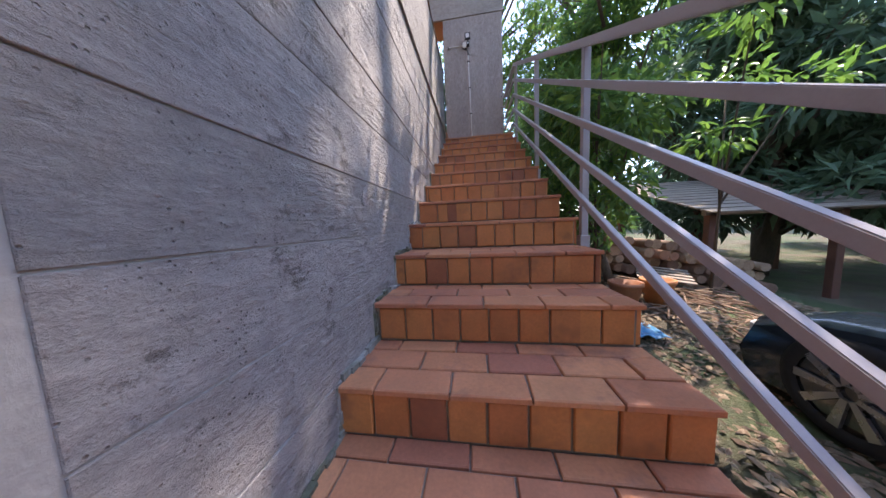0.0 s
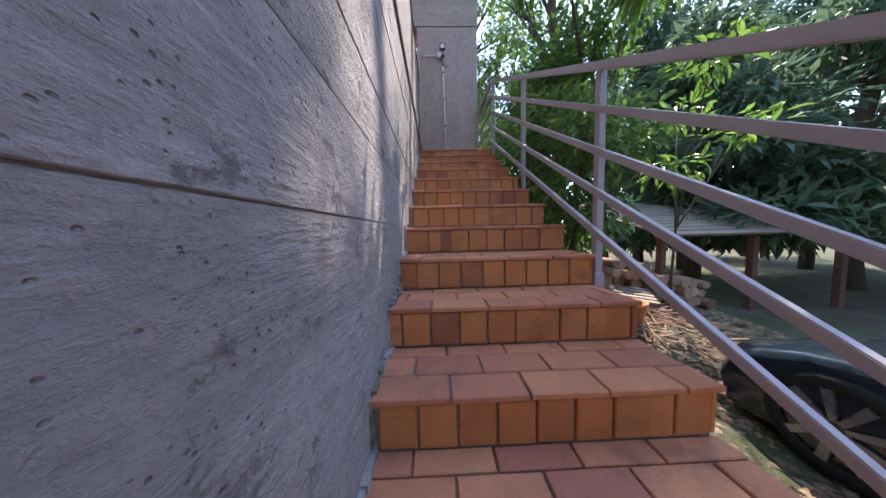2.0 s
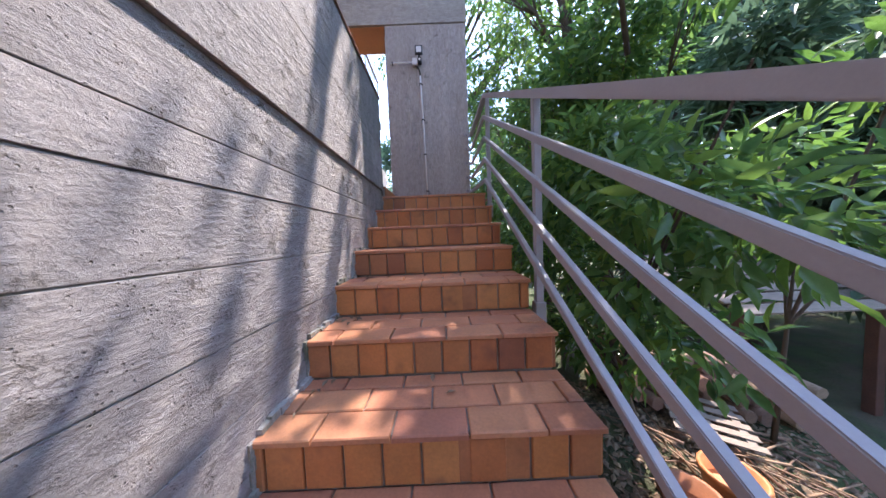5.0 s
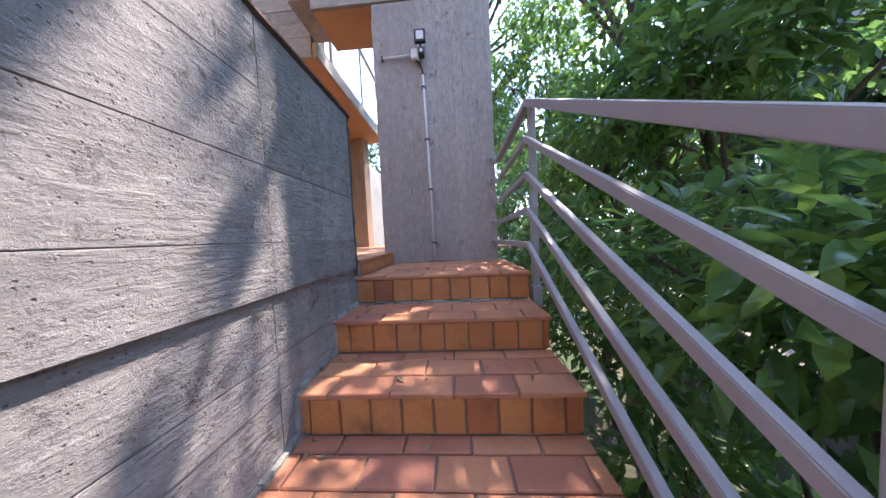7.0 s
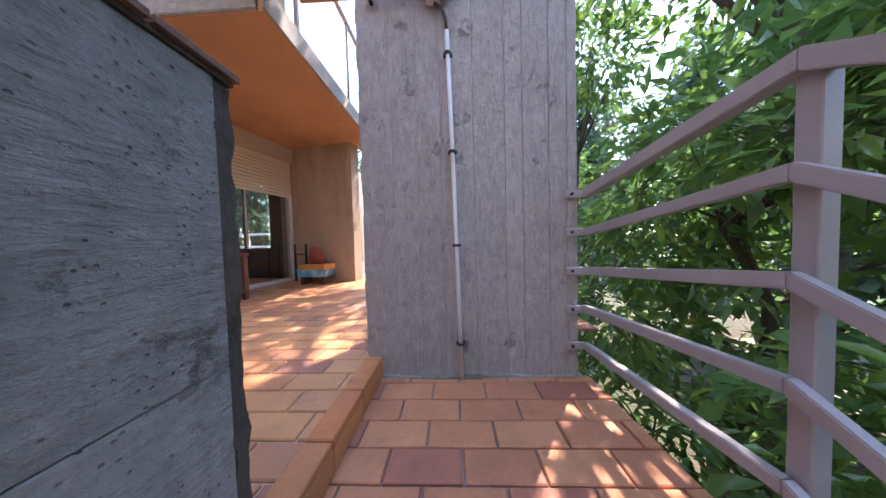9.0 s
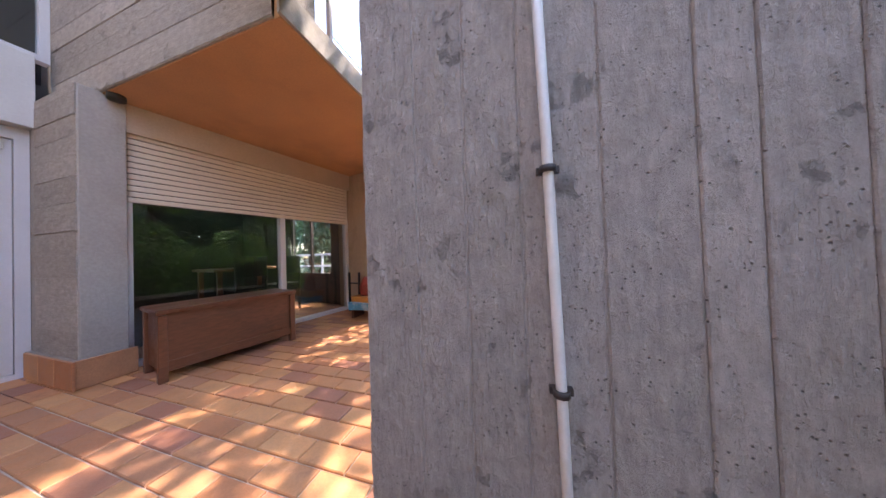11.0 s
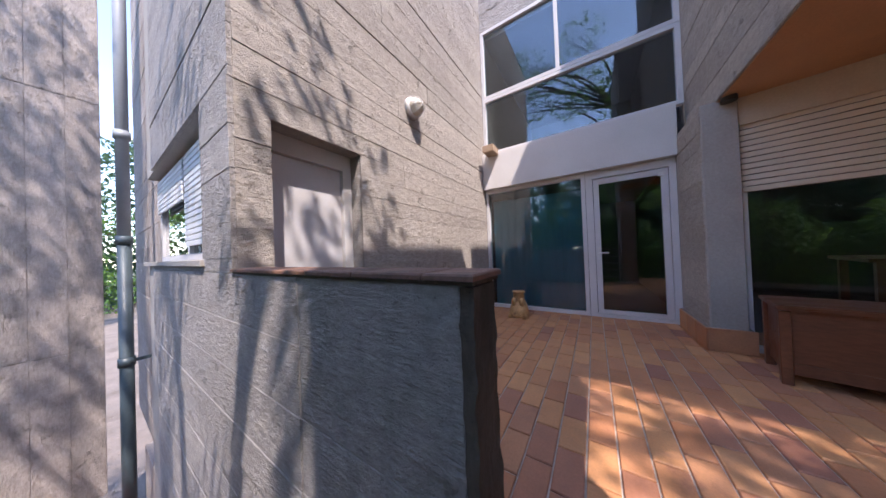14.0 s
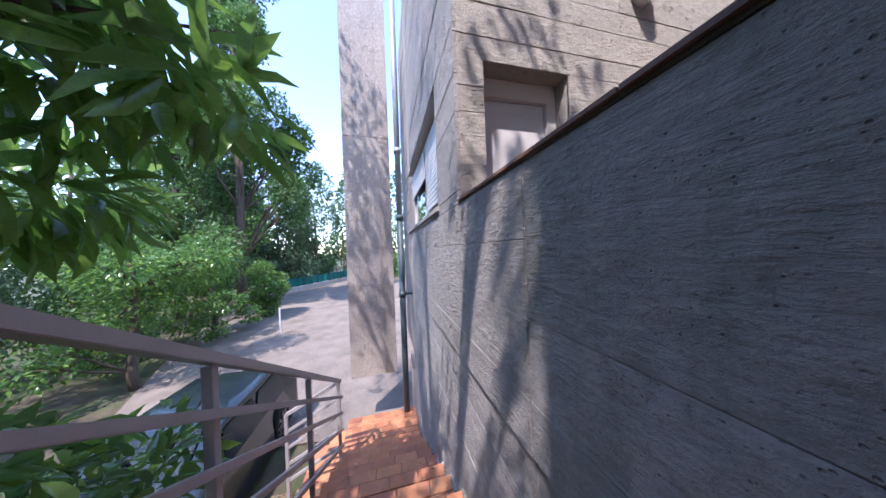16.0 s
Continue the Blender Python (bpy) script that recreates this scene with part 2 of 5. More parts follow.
M_LEAF = leaf_mat("glossy_laurel_leaf", LEAF, 0.2)
M_LEAFP = leaf_mat("poplar_leaf", [(0.10, 0.20, 0.06), (0.07, 0.15, 0.04), (0.14, 0.24, 0.09)], 0.5)
M_LEAFD = leaf_mat("dark_conifer_needle", [(0.075, 0.135, 0.075), (0.10, 0.17, 0.095), (0.12, 0.20, 0.11)], 0.5)
M_BARK = mat("bark", (0.10, 0.075, 0.055), 0.95, var=0.3, scale=6, fine=40, bump=0.8, stretch=(1, 1, 0.25), dist=0.02)


# ---- mesh helpers ----
def box(bm, x0, x1, y0, y1, z0, z1):
    c = [(x, y, z) for z in (z0, z1) for x, y in ((x0, y0), (x1, y0), (x1, y1), (x0, y1))]
    v = [bm.verts.new(p) for p in c]
    for f in ((3, 2, 1, 0), (4, 5, 6, 7), (0, 1, 5, 4), (1, 2, 6, 5), (2, 3, 7, 6), (3, 0, 4, 7)):
        bm.faces.new([v[i] for i in f])
    return v


def boxbm(x0, x1, y0, y1, z0, z1, bevel=0.0, seg=1):
    bm = bmesh.new()
    box(bm, x0, x1, y0, y1, z0, z1)
    if bevel:
        bmesh.ops.bevel(bm, geom=bm.edges[:], offset=bevel, segments=seg, affect="EDGES")
    return bm


def tube(bm, pts, r, n=10, r1=None):
    """A round bar along pts; r1 is its radius at the far end."""
    rings = []
    for i, p in enumerate(pts):
        p = Vector(p)
        d = (Vector(pts[min(i + 1, len(pts) - 1)]) - Vector(pts[max(i - 1, 0)])).normalized()
        a = d.cross((0, 0, 1) if abs(d.z) < 0.9 else (1, 0, 0)).normalized()
        b = d.cross(a)
        rr = r if r1 is None else r + (r1 - r) * i / (len(pts) - 1)
        rings.append([bm.verts.new(p + rr * (math.cos(k * math.tau / n) * a + math.sin(k * math.tau / n) * b)) for k in range(n)])
    for q0, q1 in zip(rings, rings[1:]):
        for k in range(n):
            f = bm.faces.new((q0[k], q0[(k + 1) % n], q1[(k + 1) % n], q1[k]))
            f.smooth = True
    bm.faces.new(rings[0])
    bm.faces.new(rings[-1][::-1])
    return bm


def part(name, bm, material, parent=None, label=""):
    me = bpy.data.meshes.new(name)
    bmesh.ops.recalc_face_normals(bm, faces=bm.faces[:])
    bmesh.ops.scale(bm, vec=(S, S, S), verts=bm.verts)
    bm.to_mesh(me)
    bm.free()
    if material:
        me.materials.append(material)
    ob = new(name, me)
    ob.parent = parent
    if label:
        tagged(ob, label)
    return ob


def thing(name, label, category, group="", kind="", at=(0, 0, 0)):
    ob = new(name)
    ob.location = at
    return tagged(ob, label, category, group, kind)


def structure(name, bm, material, label="", category="structure"):
    return tagged(part(name, bm, material), label, category, kind="structure")


# ---- the plan ----
R, T, W = 0.18, 0.31, 1.12          # riser, tread, stair width
ZL = 13 * R                         # landing
ZP = ZL + 0.11                      # patio
YP = 4.82                           # face of the pillar
YH = 2.66                           # house wall towards the patio
XW = -3.45                          # glazed wall
ZS = 4.68                           # soffit
YB = 5.2                            # beam over the loggia


def boards(parent, material, axis, a0, a1, z0, z1, plane, step, rnd, vertical=False, holes=(), face=1, proud=0.005, whole=False):
    """Shuttering boards cast into a wall, each a thin slab a few millimetres proud. axis: the wall's run."""
    p = z0 if not vertical else a0
    end = z1 if not vertical else a1
    while p < end - 0.01:
        q = min(end, p + step * rnd.uniform(0.8, 1.25))
        if end - q < 0.05:
            q = end
        for h0, h1, hz0, hz1 in holes:
            for e in ((hz0, hz1) if not vertical else (h0, h1)):
                if p + 0.015 < e < q:
                    q = e
        runs = [(a0, a1)] if not vertical else [(z0, z1)]
        if not vertical and not whole:
            cuts = [a0]
            while cuts[-1] < a1:
                cuts.append(cuts[-1] + rnd.uniform(1.6, 3.2))
            cuts[-1] = a1
            if len(cuts) > 2 and cuts[-1] - cuts[-2] < 0.3:
                cuts.pop(-2)
            runs = list(zip(cuts, cuts[1:]))
        for r0, r1 in runs:
            pieces = [(r0, r1)]
            for h0, h1, hz0, hz1 in holes:
                out = []
                for s0, s1 in pieces:
                    lo, hi, g0, g1 = (hz0, hz1, h0, h1) if not vertical else (h0, h1, hz0, hz1)
                    if q <= lo + 0.001 or p >= hi - 0.001 or s1 <= g0 or s0 >= g1:
                        out.append((s0, s1))
                    else:
                        if s0 < g0:
                            out.append((s0, g0))
                        if s1 > g1:
                            out.append((g1, s1))
                pieces = out
            for s0, s1 in pieces:
                d = proud + rnd.choice((-0.002, -0.001, 0.0, 0.001, 0.002, 0.004))
                g = rnd.uniform(0.0008, 0.0026)
                lo, hi = (plane - 0.012, plane + d) if face > 0 else (plane - d, plane + 0.012)
                u0, u1, w0, w1 = (s0, s1, p + g, q - g) if not vertical else (p + g, q - g, s0, s1)
                bm = boxbm(lo, hi, u0, u1, w0, w1, 0.0016) if axis == "y" else boxbm(u0, u1, lo, hi, w0, w1, 0.0016)
                part("board", bm, material, parent)
        p = q


rnd = random.Random(4)


def quads(bm, vs, faces):
    v = [bm.verts.new(p) for p in vs]
    for f in faces:
        bm.faces.new([v[i] for i in f])


# ---- ground and road ----
def ease(f):
    f = max(0.0, min(1.0, f))
    return f * f * (3 - 2 * f)


def ground_height(x, y):
    rise = max(0.0, min(1.0, (y - 1.6) / 4.2)) * 0.9 * max(0.0, min(1.0, (5.6 - x) / 3.0)) if x > 0.9 else 0.0
    return -0.82 + rise + 0.35 * ease((x - 1.3) / 0.6) * ease((y + 3.6) / 2.6) + 0.035 * noise.noise((x * 0.7, y * 0.7, 0)) * (abs(x) < 30)


bm = bmesh.new()
gx = [-400, -60, -20, -8, *[i * 0.5 for i in range(-6, 29)], 20, 40, 90, 400]
gy = [-400, -90, -50, -30, -20, -14, -10, *[i * 0.5 for i in range(-14, 25)], 16, 30, 90, 400]
grid = [[bm.verts.new((x, y, ground_height(x, y))) for y in gy] for x in gx]
for i in range(len(gx) - 1):
    for j in range(len(gy) - 1):
        bm.faces.new((grid[i][j], grid[i + 1][j], grid[i + 1][j + 1], grid[i][j + 1])).smooth = True
structure("ground", bm, M_GROUND, "brown earth with dry litter and sparse grass", "ground")
bm = bmesh.new()
quads(bm, [(x, y, -0.778) for x, y in ((-1, -1.5), (2.1, -0.9), (5.6, -1.2), (7.2, -3.6), (9.5, -9), (13, -21), (17, -44), (2, -60), (-6, -40), (-6, -3))], [range(10)])
for axis_, lines in ((0, gx), (1, gy)):
    for c in lines:
        at_ = (c, 0, 0) if axis_ == 0 else (0, c, 0)
        bmesh.ops.bisect_plane(bm, geom=bm.verts[:] + bm.edges[:] + bm.faces[:], plane_co=at_, plane_no=(1 - axis_, axis_, 0))
bmesh.ops.triangulate(bm, faces=bm.faces[:])
for v in bm.verts:
    v.co.z = ground_height(v.co.x, v.co.y) + 0.03
structure("road", bm, M_GRAVEL, "pale gravel driveway", "road")

# ---- stairs ----
stairs = structure("stairs", (lambda b: ([box(b, 0.0, W - 0.012, k * T + 0.012, YP + 0.2, (k - 1) * R - 0.02, k * R - 0.012) for k in range(1, 14)],
                                         box(b, 0.0, W + 0.1, -0.63, YP, -1.1, -0.012), [box(b, W + 0.1, W + 0.1 + 0.29 * (q + 1), -0.6, 0.40, -1.1, -0.18 * (q + 1) - 0.012) for q in range(3)]) and b)(bmesh.new()),
                   M_MORTAR, "terracotta-tiled outdoor staircase along a concrete wall", "stairs")
riser_meshes, tread_meshes = {}, {}


def tile_ob(name, cache, key, dims, material, parent, loc, bevel=0.004):
    """A tile of the given size, sharing its mesh with all tiles of that size."""
    key = (name, *[round(d, 3) for d in dims])
    if key not in cache:
        x, y, z = dims
        b = boxbm(-x / 2, x / 2, -y / 2, y / 2, -z / 2, z / 2)
        top = [e for e in b.edges if all(v.co.z > 0 for v in e.verts)] if "riser" not in name else [e for e in b.edges if all(v.co.y < 0 for v in e.verts)]
        bmesh.ops.bevel(b, geom=top, offset=bevel, segments=1, affect="EDGES")
        me = bpy.data.meshes.new(name)
        bmesh.ops.scale(b, vec=(S, S, S), verts=b.verts)
        b.to_mesh(me)
        b.free()
        me.materials.append(material)
        cache[key] = me
    o = new(name, cache[key])
    o.parent = parent
    o.location = Vector(loc) * S
    return o


def tile_row(cache, material, parent, x0, x1, yc, depth, ztop, width, offset, thick=0.02, jitter=0.0015):
    x = x0 - offset
    while x < x1 - 0.01:
        a, b = max(x, x0), min(x + width, x1)
        if b - a > 0.025:
            o = tile_ob("tile", cache, 0, (b - a - 0.007, depth - 0.007, thick), material, parent,
                        ((a + b) / 2, yc, ztop - thick / 2 + rnd.uniform(-jitter, jitter)))
            o.rotation_euler = (rnd.uniform(-0.004, 0.004), rnd.uniform(-0.004, 0.004), rnd.uniform(-0.006, 0.006))
        x += width


TW = 0.125
for k in range(0, 14):
    z = k * R
    xe = W + 0.012 if k else W + 0.1
    y0 = k * T - 0.012 if k else -0.64
    y1 = YP if k == 13 else (k + 1) * T + 0.012
    y, row = y0, 0
    while y < y1 - 0.02:
        d = min(TW, y1 - y)
        tile_row(tread_meshes, M_TREAD, stairs, 0.004, xe, y + d / 2, d, z, 2 * TW, (row % 2) * TW + (k % 3) * 0.06)
        y += TW
        row += 1
    if k:
        x = -rnd.uniform(0, 0.1)
        while x < W:
            a, b = max(x, 0.004), min(x + TW, W)
            if b - a > 0.025:
                tile_ob("riser_tile", riser_meshes, 0, (b - a - 0.008, 0.02, R - 0.034), M_RISER, stairs,
                        ((a + b) / 2, k * T + 0.009 + rnd.uniform(-0.002, 0.002), z - 0.024 - (R - 0.034) / 2))
            x += TW * (1 if rnd.random() > 0.12 else 0.6)
        for i in range(2):
            o = tile_ob("side_tile", tread_meshes, 0, (0.015, T * 0.5 - 0.01, R - 0.03), M_RISER, stairs, (W - 0.004, k * T + T * (0.27 + 0.5 * i), z - 0.022 - (R - 0.03) / 2))

fil = bmesh.new()
for k in range(1, 14):
    n_ = 7
    for i in range(n_):
        y0_, y1_ = k * T + 0.02 + i * T / n_, k * T + 0.02 + (i + 1) * T / n_
        box(fil, 0.0, rnd.uniform(0.012, 0.03), y0_, y1_, k * R - 0.002, k * R + rnd.uniform(0.008, 0.028))
    for i in range(4):
        z0_ = (k - 1) * R + i * R / 4
        box(fil, 0.0, rnd.uniform(0.008, 0.022), k * T - rnd.uniform(0.008, 0.02), k * T + 0.01, z0_, z0_ + R / 4)
x = 0.02
while x < W - 0.1:
    x1_ = x + rnd.uniform(0.05, 0.12)
    box(fil, x, x1_, 13 * T - rnd.uniform(0.012, 0.03), 13 * T, 12 * R, 12 * R + rnd.uniform(0.004, 0.014))
    box(fil, x, x1_, YP - rnd.uniform(0.01, 0.03), YP, ZL, ZL + rnd.uniform(0.004, 0.016))
    x = x1_
o = part("mortar_fillet", fil, mat("pale_mortar", (0.42, 0.40, 0.38), 0.95, var=0.25, scale=12, fine=90, bump=0.6, stain=(0.13, 0.14, 0.10), stain_scale=3, stain_cut=(0.45, 0.6)), stairs)
o["kind"] = "stuff"
for q in range(2):
    zq, xq = -R * (q + 1), W + 0.1 + 0.29 * q
    for i in range(4):
        tile_ob("tile", tread_meshes, 0, (0.292, 0.242, 0.02), M_TREAD, stairs, (xq + 0.147, -0.475 + i * 0.25, zq - 0.01))
        tile_ob("side_tile", tread_meshes, 0, (0.015, 0.242, R - 0.03), M_RISER, stairs, (xq + 0.004, -0.475 + i * 0.25, zq + R / 2))

# ---- long wall beside the stairs, with the patio parapet ----
def wall_along(name, x0, x1, y0, y1, z0, z1, holes=(), axis="y", material=M_CONC_S, label="", category="wall"):
    """A wall of real thickness with openings through it. holes: along-from, along-to, z-from, z-to."""
    bm = bmesh.new()
    a0, a1 = (y0, y1) if axis == "y" else (x0, x1)
    cuts = sorted({a0, a1, *[h for q in holes for h in q[:2]]})
    for c0, c1 in zip(cuts, cuts[1:]):
        zs = [z0, z1]
        for h in holes:
            if h[0] <= c0 + 1e-6 and h[1] >= c1 - 1e-6:
                zs += [h[2], h[3]]
        zs.sort()
        for s0, s1 in zip(zs[::2], zs[1::2]):
            if s1 - s0 > 1e-4:
                box(bm, x0, x1, c0, c1, s0, s1) if axis == "y" else box(bm, c0, c1, y0, y1, s0, s1)
    return structure(name, bm, material, label, category)


ZPAR = 3.38
WIN_E = (-0.35, 2.12, 3.44, 4.46)
w = wall_along("wall_east", -0.15, 0, 0.12, YH, -1.1, 8.6, [WIN_E], label="board-formed grey concrete house wall above the stairs")
SEAMS = (-0.30, -0.09, 0.13, 0.37, 0.61, 0.85, 1.09, 1.36, 1.59, 1.82, 2.04, 2.17, 2.40, 2.585, 2.85, 3.11, ZPAR - 0.02)
YJ = 3.33                           # upright casting joint
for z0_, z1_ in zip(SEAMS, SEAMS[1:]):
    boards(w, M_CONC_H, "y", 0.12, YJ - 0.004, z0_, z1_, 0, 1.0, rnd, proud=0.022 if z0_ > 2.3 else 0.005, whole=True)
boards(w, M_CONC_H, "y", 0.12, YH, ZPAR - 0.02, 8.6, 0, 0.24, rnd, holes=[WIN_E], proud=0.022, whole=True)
YE, TH = 4.03, 0.11                # the end of the parapet, its thickness
w = wall_along("wall_parapet", -TH, 0, YH, YE - 0.03, -0.5, ZPAR - 0.02, label="mottled dark concrete parapet between stairs and patio")
LOWER = SEAMS[4:-2] + SEAMS[-1:]
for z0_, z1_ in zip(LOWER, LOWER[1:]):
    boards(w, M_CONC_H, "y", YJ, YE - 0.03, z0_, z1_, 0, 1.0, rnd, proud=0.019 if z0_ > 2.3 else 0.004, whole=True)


def rough_block(x0, x1, y0, y1, z0, z1, cuts, amp, freq):
    """A block of broken concrete: a finely cut box with uneven faces."""
    bm = boxbm(x0, x1, y0, y1, z0, z1)
    bmesh.ops.subdivide_edges(bm, edges=[e for e in bm.edges if abs(e.verts[0].co.z - e.verts[1].co.z) > 0.1], cuts=cuts, use_grid_fill=True)
    bmesh.ops.subdivide_edges(bm, edges=[e for e in bm.edges if abs(e.verts[0].co.x - e.verts[1].co.x) > 0.05], cuts=7, use_grid_fill=True)
    for v in bm.verts:
        n_ = noise.noise_vector(v.co * freq) + 0.5 * noise.noise_vector(v.co * freq * 2.7)
        v.co += Vector((n_.x * amp, n_.y * amp, n_.z * amp * 0.3))
    return bm


structure("parapet_end", rough_block(-TH + 0.004, 0.018, YE - 0.034, YE, ZP - 0.1, ZPAR - 0.024, 44, 0.007, 16), M_CONC_D, "mossy rough broken concrete end of the parapet", "wall")
y = YH
cop = structure("coping", boxbm(-TH - 0.008, 0.024, YH + 0.002, YE + 0.004, ZPAR - 0.02, ZPAR - 0.012), M_CONC_D, "terracotta tile coping on the parapet", "coping")
cop_meshes = {}
M_COPE = mat("dirty_coping_tile", (0.2, 0.1, 0.07), 0.75, var=0.25, scale=7, fine=60, bump=0.3, random_col=[(0.22, 0.11, 0.075), (0.15, 0.08, 0.06), (0.28, 0.14, 0.09)], stain=(0.07, 0.05, 0.04), stain_scale=5, stain_cut=(0.5, 0.65))
while y < YE - 0.02:
    d = min(0.25, YE + 0.012 - y)
    tile_ob("tile", cop_meshes, 0, (TH + 0.05, d - 0.006, 0.014), M_COPE, cop, (0.008 - TH / 2, y + d / 2, ZPAR - 0.003))
    y += 0.25
w = wall_along("wall_east_south", -0.34, -0.10, -3.0, 0.12, 0.78, 8.6, [(-0.35, 0.12, 3.44, 4.46)], label="set-back concrete wall at the foot of the stairs")
boards(w, M_CONC_V, "y", -3.0, 0.12, 0.78, 8.6, -0.10, 0.24, rnd, holes=[(-0.35, 0.12, 3.44, 4.46)])
structure("plinth", boxbm(-0.4, -0.02, -1.4, 0.118, -1.1, 0.77, 0.004), M_CONC_V, "pale concrete plinth under the wall", "plinth")

# house wall towards the patio, with the recessed white door
DOOR = (-0.80, -0.17, ZP, 4.25)
w = wall_along("wall_south", XW, -0.15, YH - 0.26, YH, ZP - 0.3, 8.6, [DOOR], axis="x", label="sunlit board-formed concrete wall facing the patio", material=M_CONC_X)
boards(w, M_CONC_X, "x", XW, 0.0, ZP, 8.6, YH, 0.17, rnd, holes=[DOOR])
ddr = thing("door_2", "closed white door in a deep concrete recess", "door", kind="structure")
part("leaf", boxbm(-0.72, -0.20, YH - 0.20, YH - 0.16, ZP + 0.02, 4.12, 0.004), M_WHITE, ddr)
fr = bmesh.new()
for a in ((-0.80, -0.725, ZP, 4.25), (-0.195, -0.17, ZP, 4.25), (-0.725, -0.195, 4.125, 4.25)):
    box(fr, a[0], a[1], YH - 0.24, YH - 0.13, a[2], a[3])
part("frame", fr, M_WPANEL, ddr)

# patio slab, baseboard tiles
M_JOINT = mat("pale_joint_mortar", (0.47, 0.40, 0.34), 0.95, var=0.2, scale=8, fine=90, bump=0.4)
structure("floor", boxbm(XW, -0.0, YH, 8.2, ZP - 0.3, ZP - 0.010), M_JOINT, "terracotta patio bed", "floor")
floor = bpy.data.objects["floor"]
patio_meshes = {}
rown = 0
y = YH + 0.01
stuff = bmesh.new()
cnt = 0
while y < 8.15:
    x = XW + 0.01 - (rown % 2) * TW - rnd.uniform(0, 0.02)
    x1 = 0.0 if y > YE else -TH - 0.005
    if y > YP - 0.02:
        x1 = 1.4 if y > YP + 0.27 else -0.06
    while x < x1:
        a, b = max(x, XW + 0.005), min(x + 2 * TW, x1)
        if b - a > 0.03:
            near = -2.7 < x and 3.2 < y < 5.75
            if near and cnt < 300:
                cnt += 1
                o = tile_ob("tile", patio_meshes, 0, (b - a - 0.008, TW - 0.008, 0.02), M_TILE, floor, ((a + b) / 2, y + TW / 2, ZP - 0.01 + rnd.uniform(-0.001, 0.001)))
            else:
                dz = rnd.uniform(-0.001, 0.001)
                box(stuff, a + 0.004, b - 0.004, y + 0.004, y + TW - 0.004, ZP - 0.02, ZP + dz)
        x += 2 * TW
    y += TW
    rown += 1
o = part("floor_tiles", stuff, M_TILE, floor)
o["kind"] = "stuff"
structure("patio_step", boxbm(-0.03, 0.03, YE + 0.01, YP + 0.01, ZL, ZP - 0.02), M_MORTAR, "low tiled step up to the patio", "step")
sm = {}
y = YE + 0.01
while y < YP - 0.02:
    d = min(0.25, YP - y)
    tile_ob("tile", sm, 0, (0.09, d - 0.008, 0.022), M_RISER, bpy.data.objects["patio_step"], (-0.005, y + d / 2, ZP - 0.008))
    tile_ob("riser", sm, 0, (0.02, d - 0.008, 0.075), M_RISER, bpy.data.objects["patio_step"], (0.032, y + d / 2, ZP - 0.062))
    y += 0.25
bb = structure("baseboard", boxbm(XW + 0.02, -0.81, YH + 0.012, YH + 0.02, ZP, ZP + 0.2), M_MORTAR, "terracotta skirting along the patio wall", "baseboard")
x = XW + 0.02
while x < -0.85:
    tile_ob("tile", sm, 0, (0.242, 0.02, 0.2), M_TILE, bb, (x + 0.125, YH + 0.03, ZP + 0.1))
    x += 0.25

# ---- pillar and upper building ----
pil = structure("pillar", boxbm(-0.032, 1.07, YP, YP + 0.28, -0.4, 4.80), M_CONC_V, "tall board-formed concrete pillar slab", "pillar")
x = -0.032
while x < 1.07:
    x1 = min(1.07, x + rnd.choice((0.09, 0.13, 0.16, 0.19)))
    if 1.07 - x1 < 0.04:
        x1 = 1.07
    d = rnd.uniform(0.002, 0.007)
    ztop = 4.40 if 0.15 < x < 0.9 else 4.775
    part("board", boxbm(x + 0.002, x1 - 0.002, YP - d, YP + 0.01, ZL - 0.1, ztop, 0.003), M_CONC_V, pil)
    if ztop < 4.5:
        part("board", boxbm(x + 0.002, x1 - 0.002, YP - d * 0.6, YP + 0.01, 4.404, 4.795, 0.003), M_CONC_V, pil)
    x = x1
z = ZL
while z < 4.7:
    h = rnd.uniform(0.05, 0.14)
    part("worn_edge", boxbm(-0.036 - rnd.uniform(0.002, 0.012), -0.02, YP + 0.012, YP + 0.27, z, z + h, 0.004), M_CONC_V, pil)
    z += h
w = structure("beam_over_pillar", boxbm(-0.62, 1.085, YP, YP + 0.5, 4.81, 7.9), M_CONC_X, "board-formed concrete beam resting on the pillar", "beam")
boards(w, M_CONC_X, "x", -0.62, 1.085, 4.81, 7.9, YP, 0.3, rnd, face=-1)
# unseen block, added to keep a streak of sun off the patio
structure("beam_head", boxbm(-0.858, -0.622, YP + 0.01, YP + 0.5, 4.92, 7.9), M_CONC_X, "unseen block closing the sun slit between beam and upper wall", "beam")
structure("beam_soffit", boxbm(-0.61, -0.05, YP + 0.02, YP + 0.49, 4.80, 4.808), M_ORANGE, "ochre underside of the beam", "ceiling")
w = wall_along("wall_upper", XW, -0.86, YB, YB + 0.3, ZS - 0.006, 8.68, axis="x", material=M_CONC_X, label="board-formed concrete wall over the covered terrace")
boards(w, M_CONC_X, "x", XW, -0.86, ZS, 8.68, YB, 0.17, rnd, face=-1)
structure("ceiling", boxbm(-3.6, -0.82, YB + 0.012, 7.62, ZS - 0.012, ZS + 0.16, 0.004), M_ORANGE, "ochre plastered terrace soffit", "ceiling")
structure("slab_edge", boxbm(-0.818, -0.80, YB - 0.005, 7.62, ZS - 0.005, ZS + 0.17), M_CONC_S, "grey concrete slab edge", "beam")
gr = thing("glass_railing", "glass terrace railing with grey metal frame", "railing")
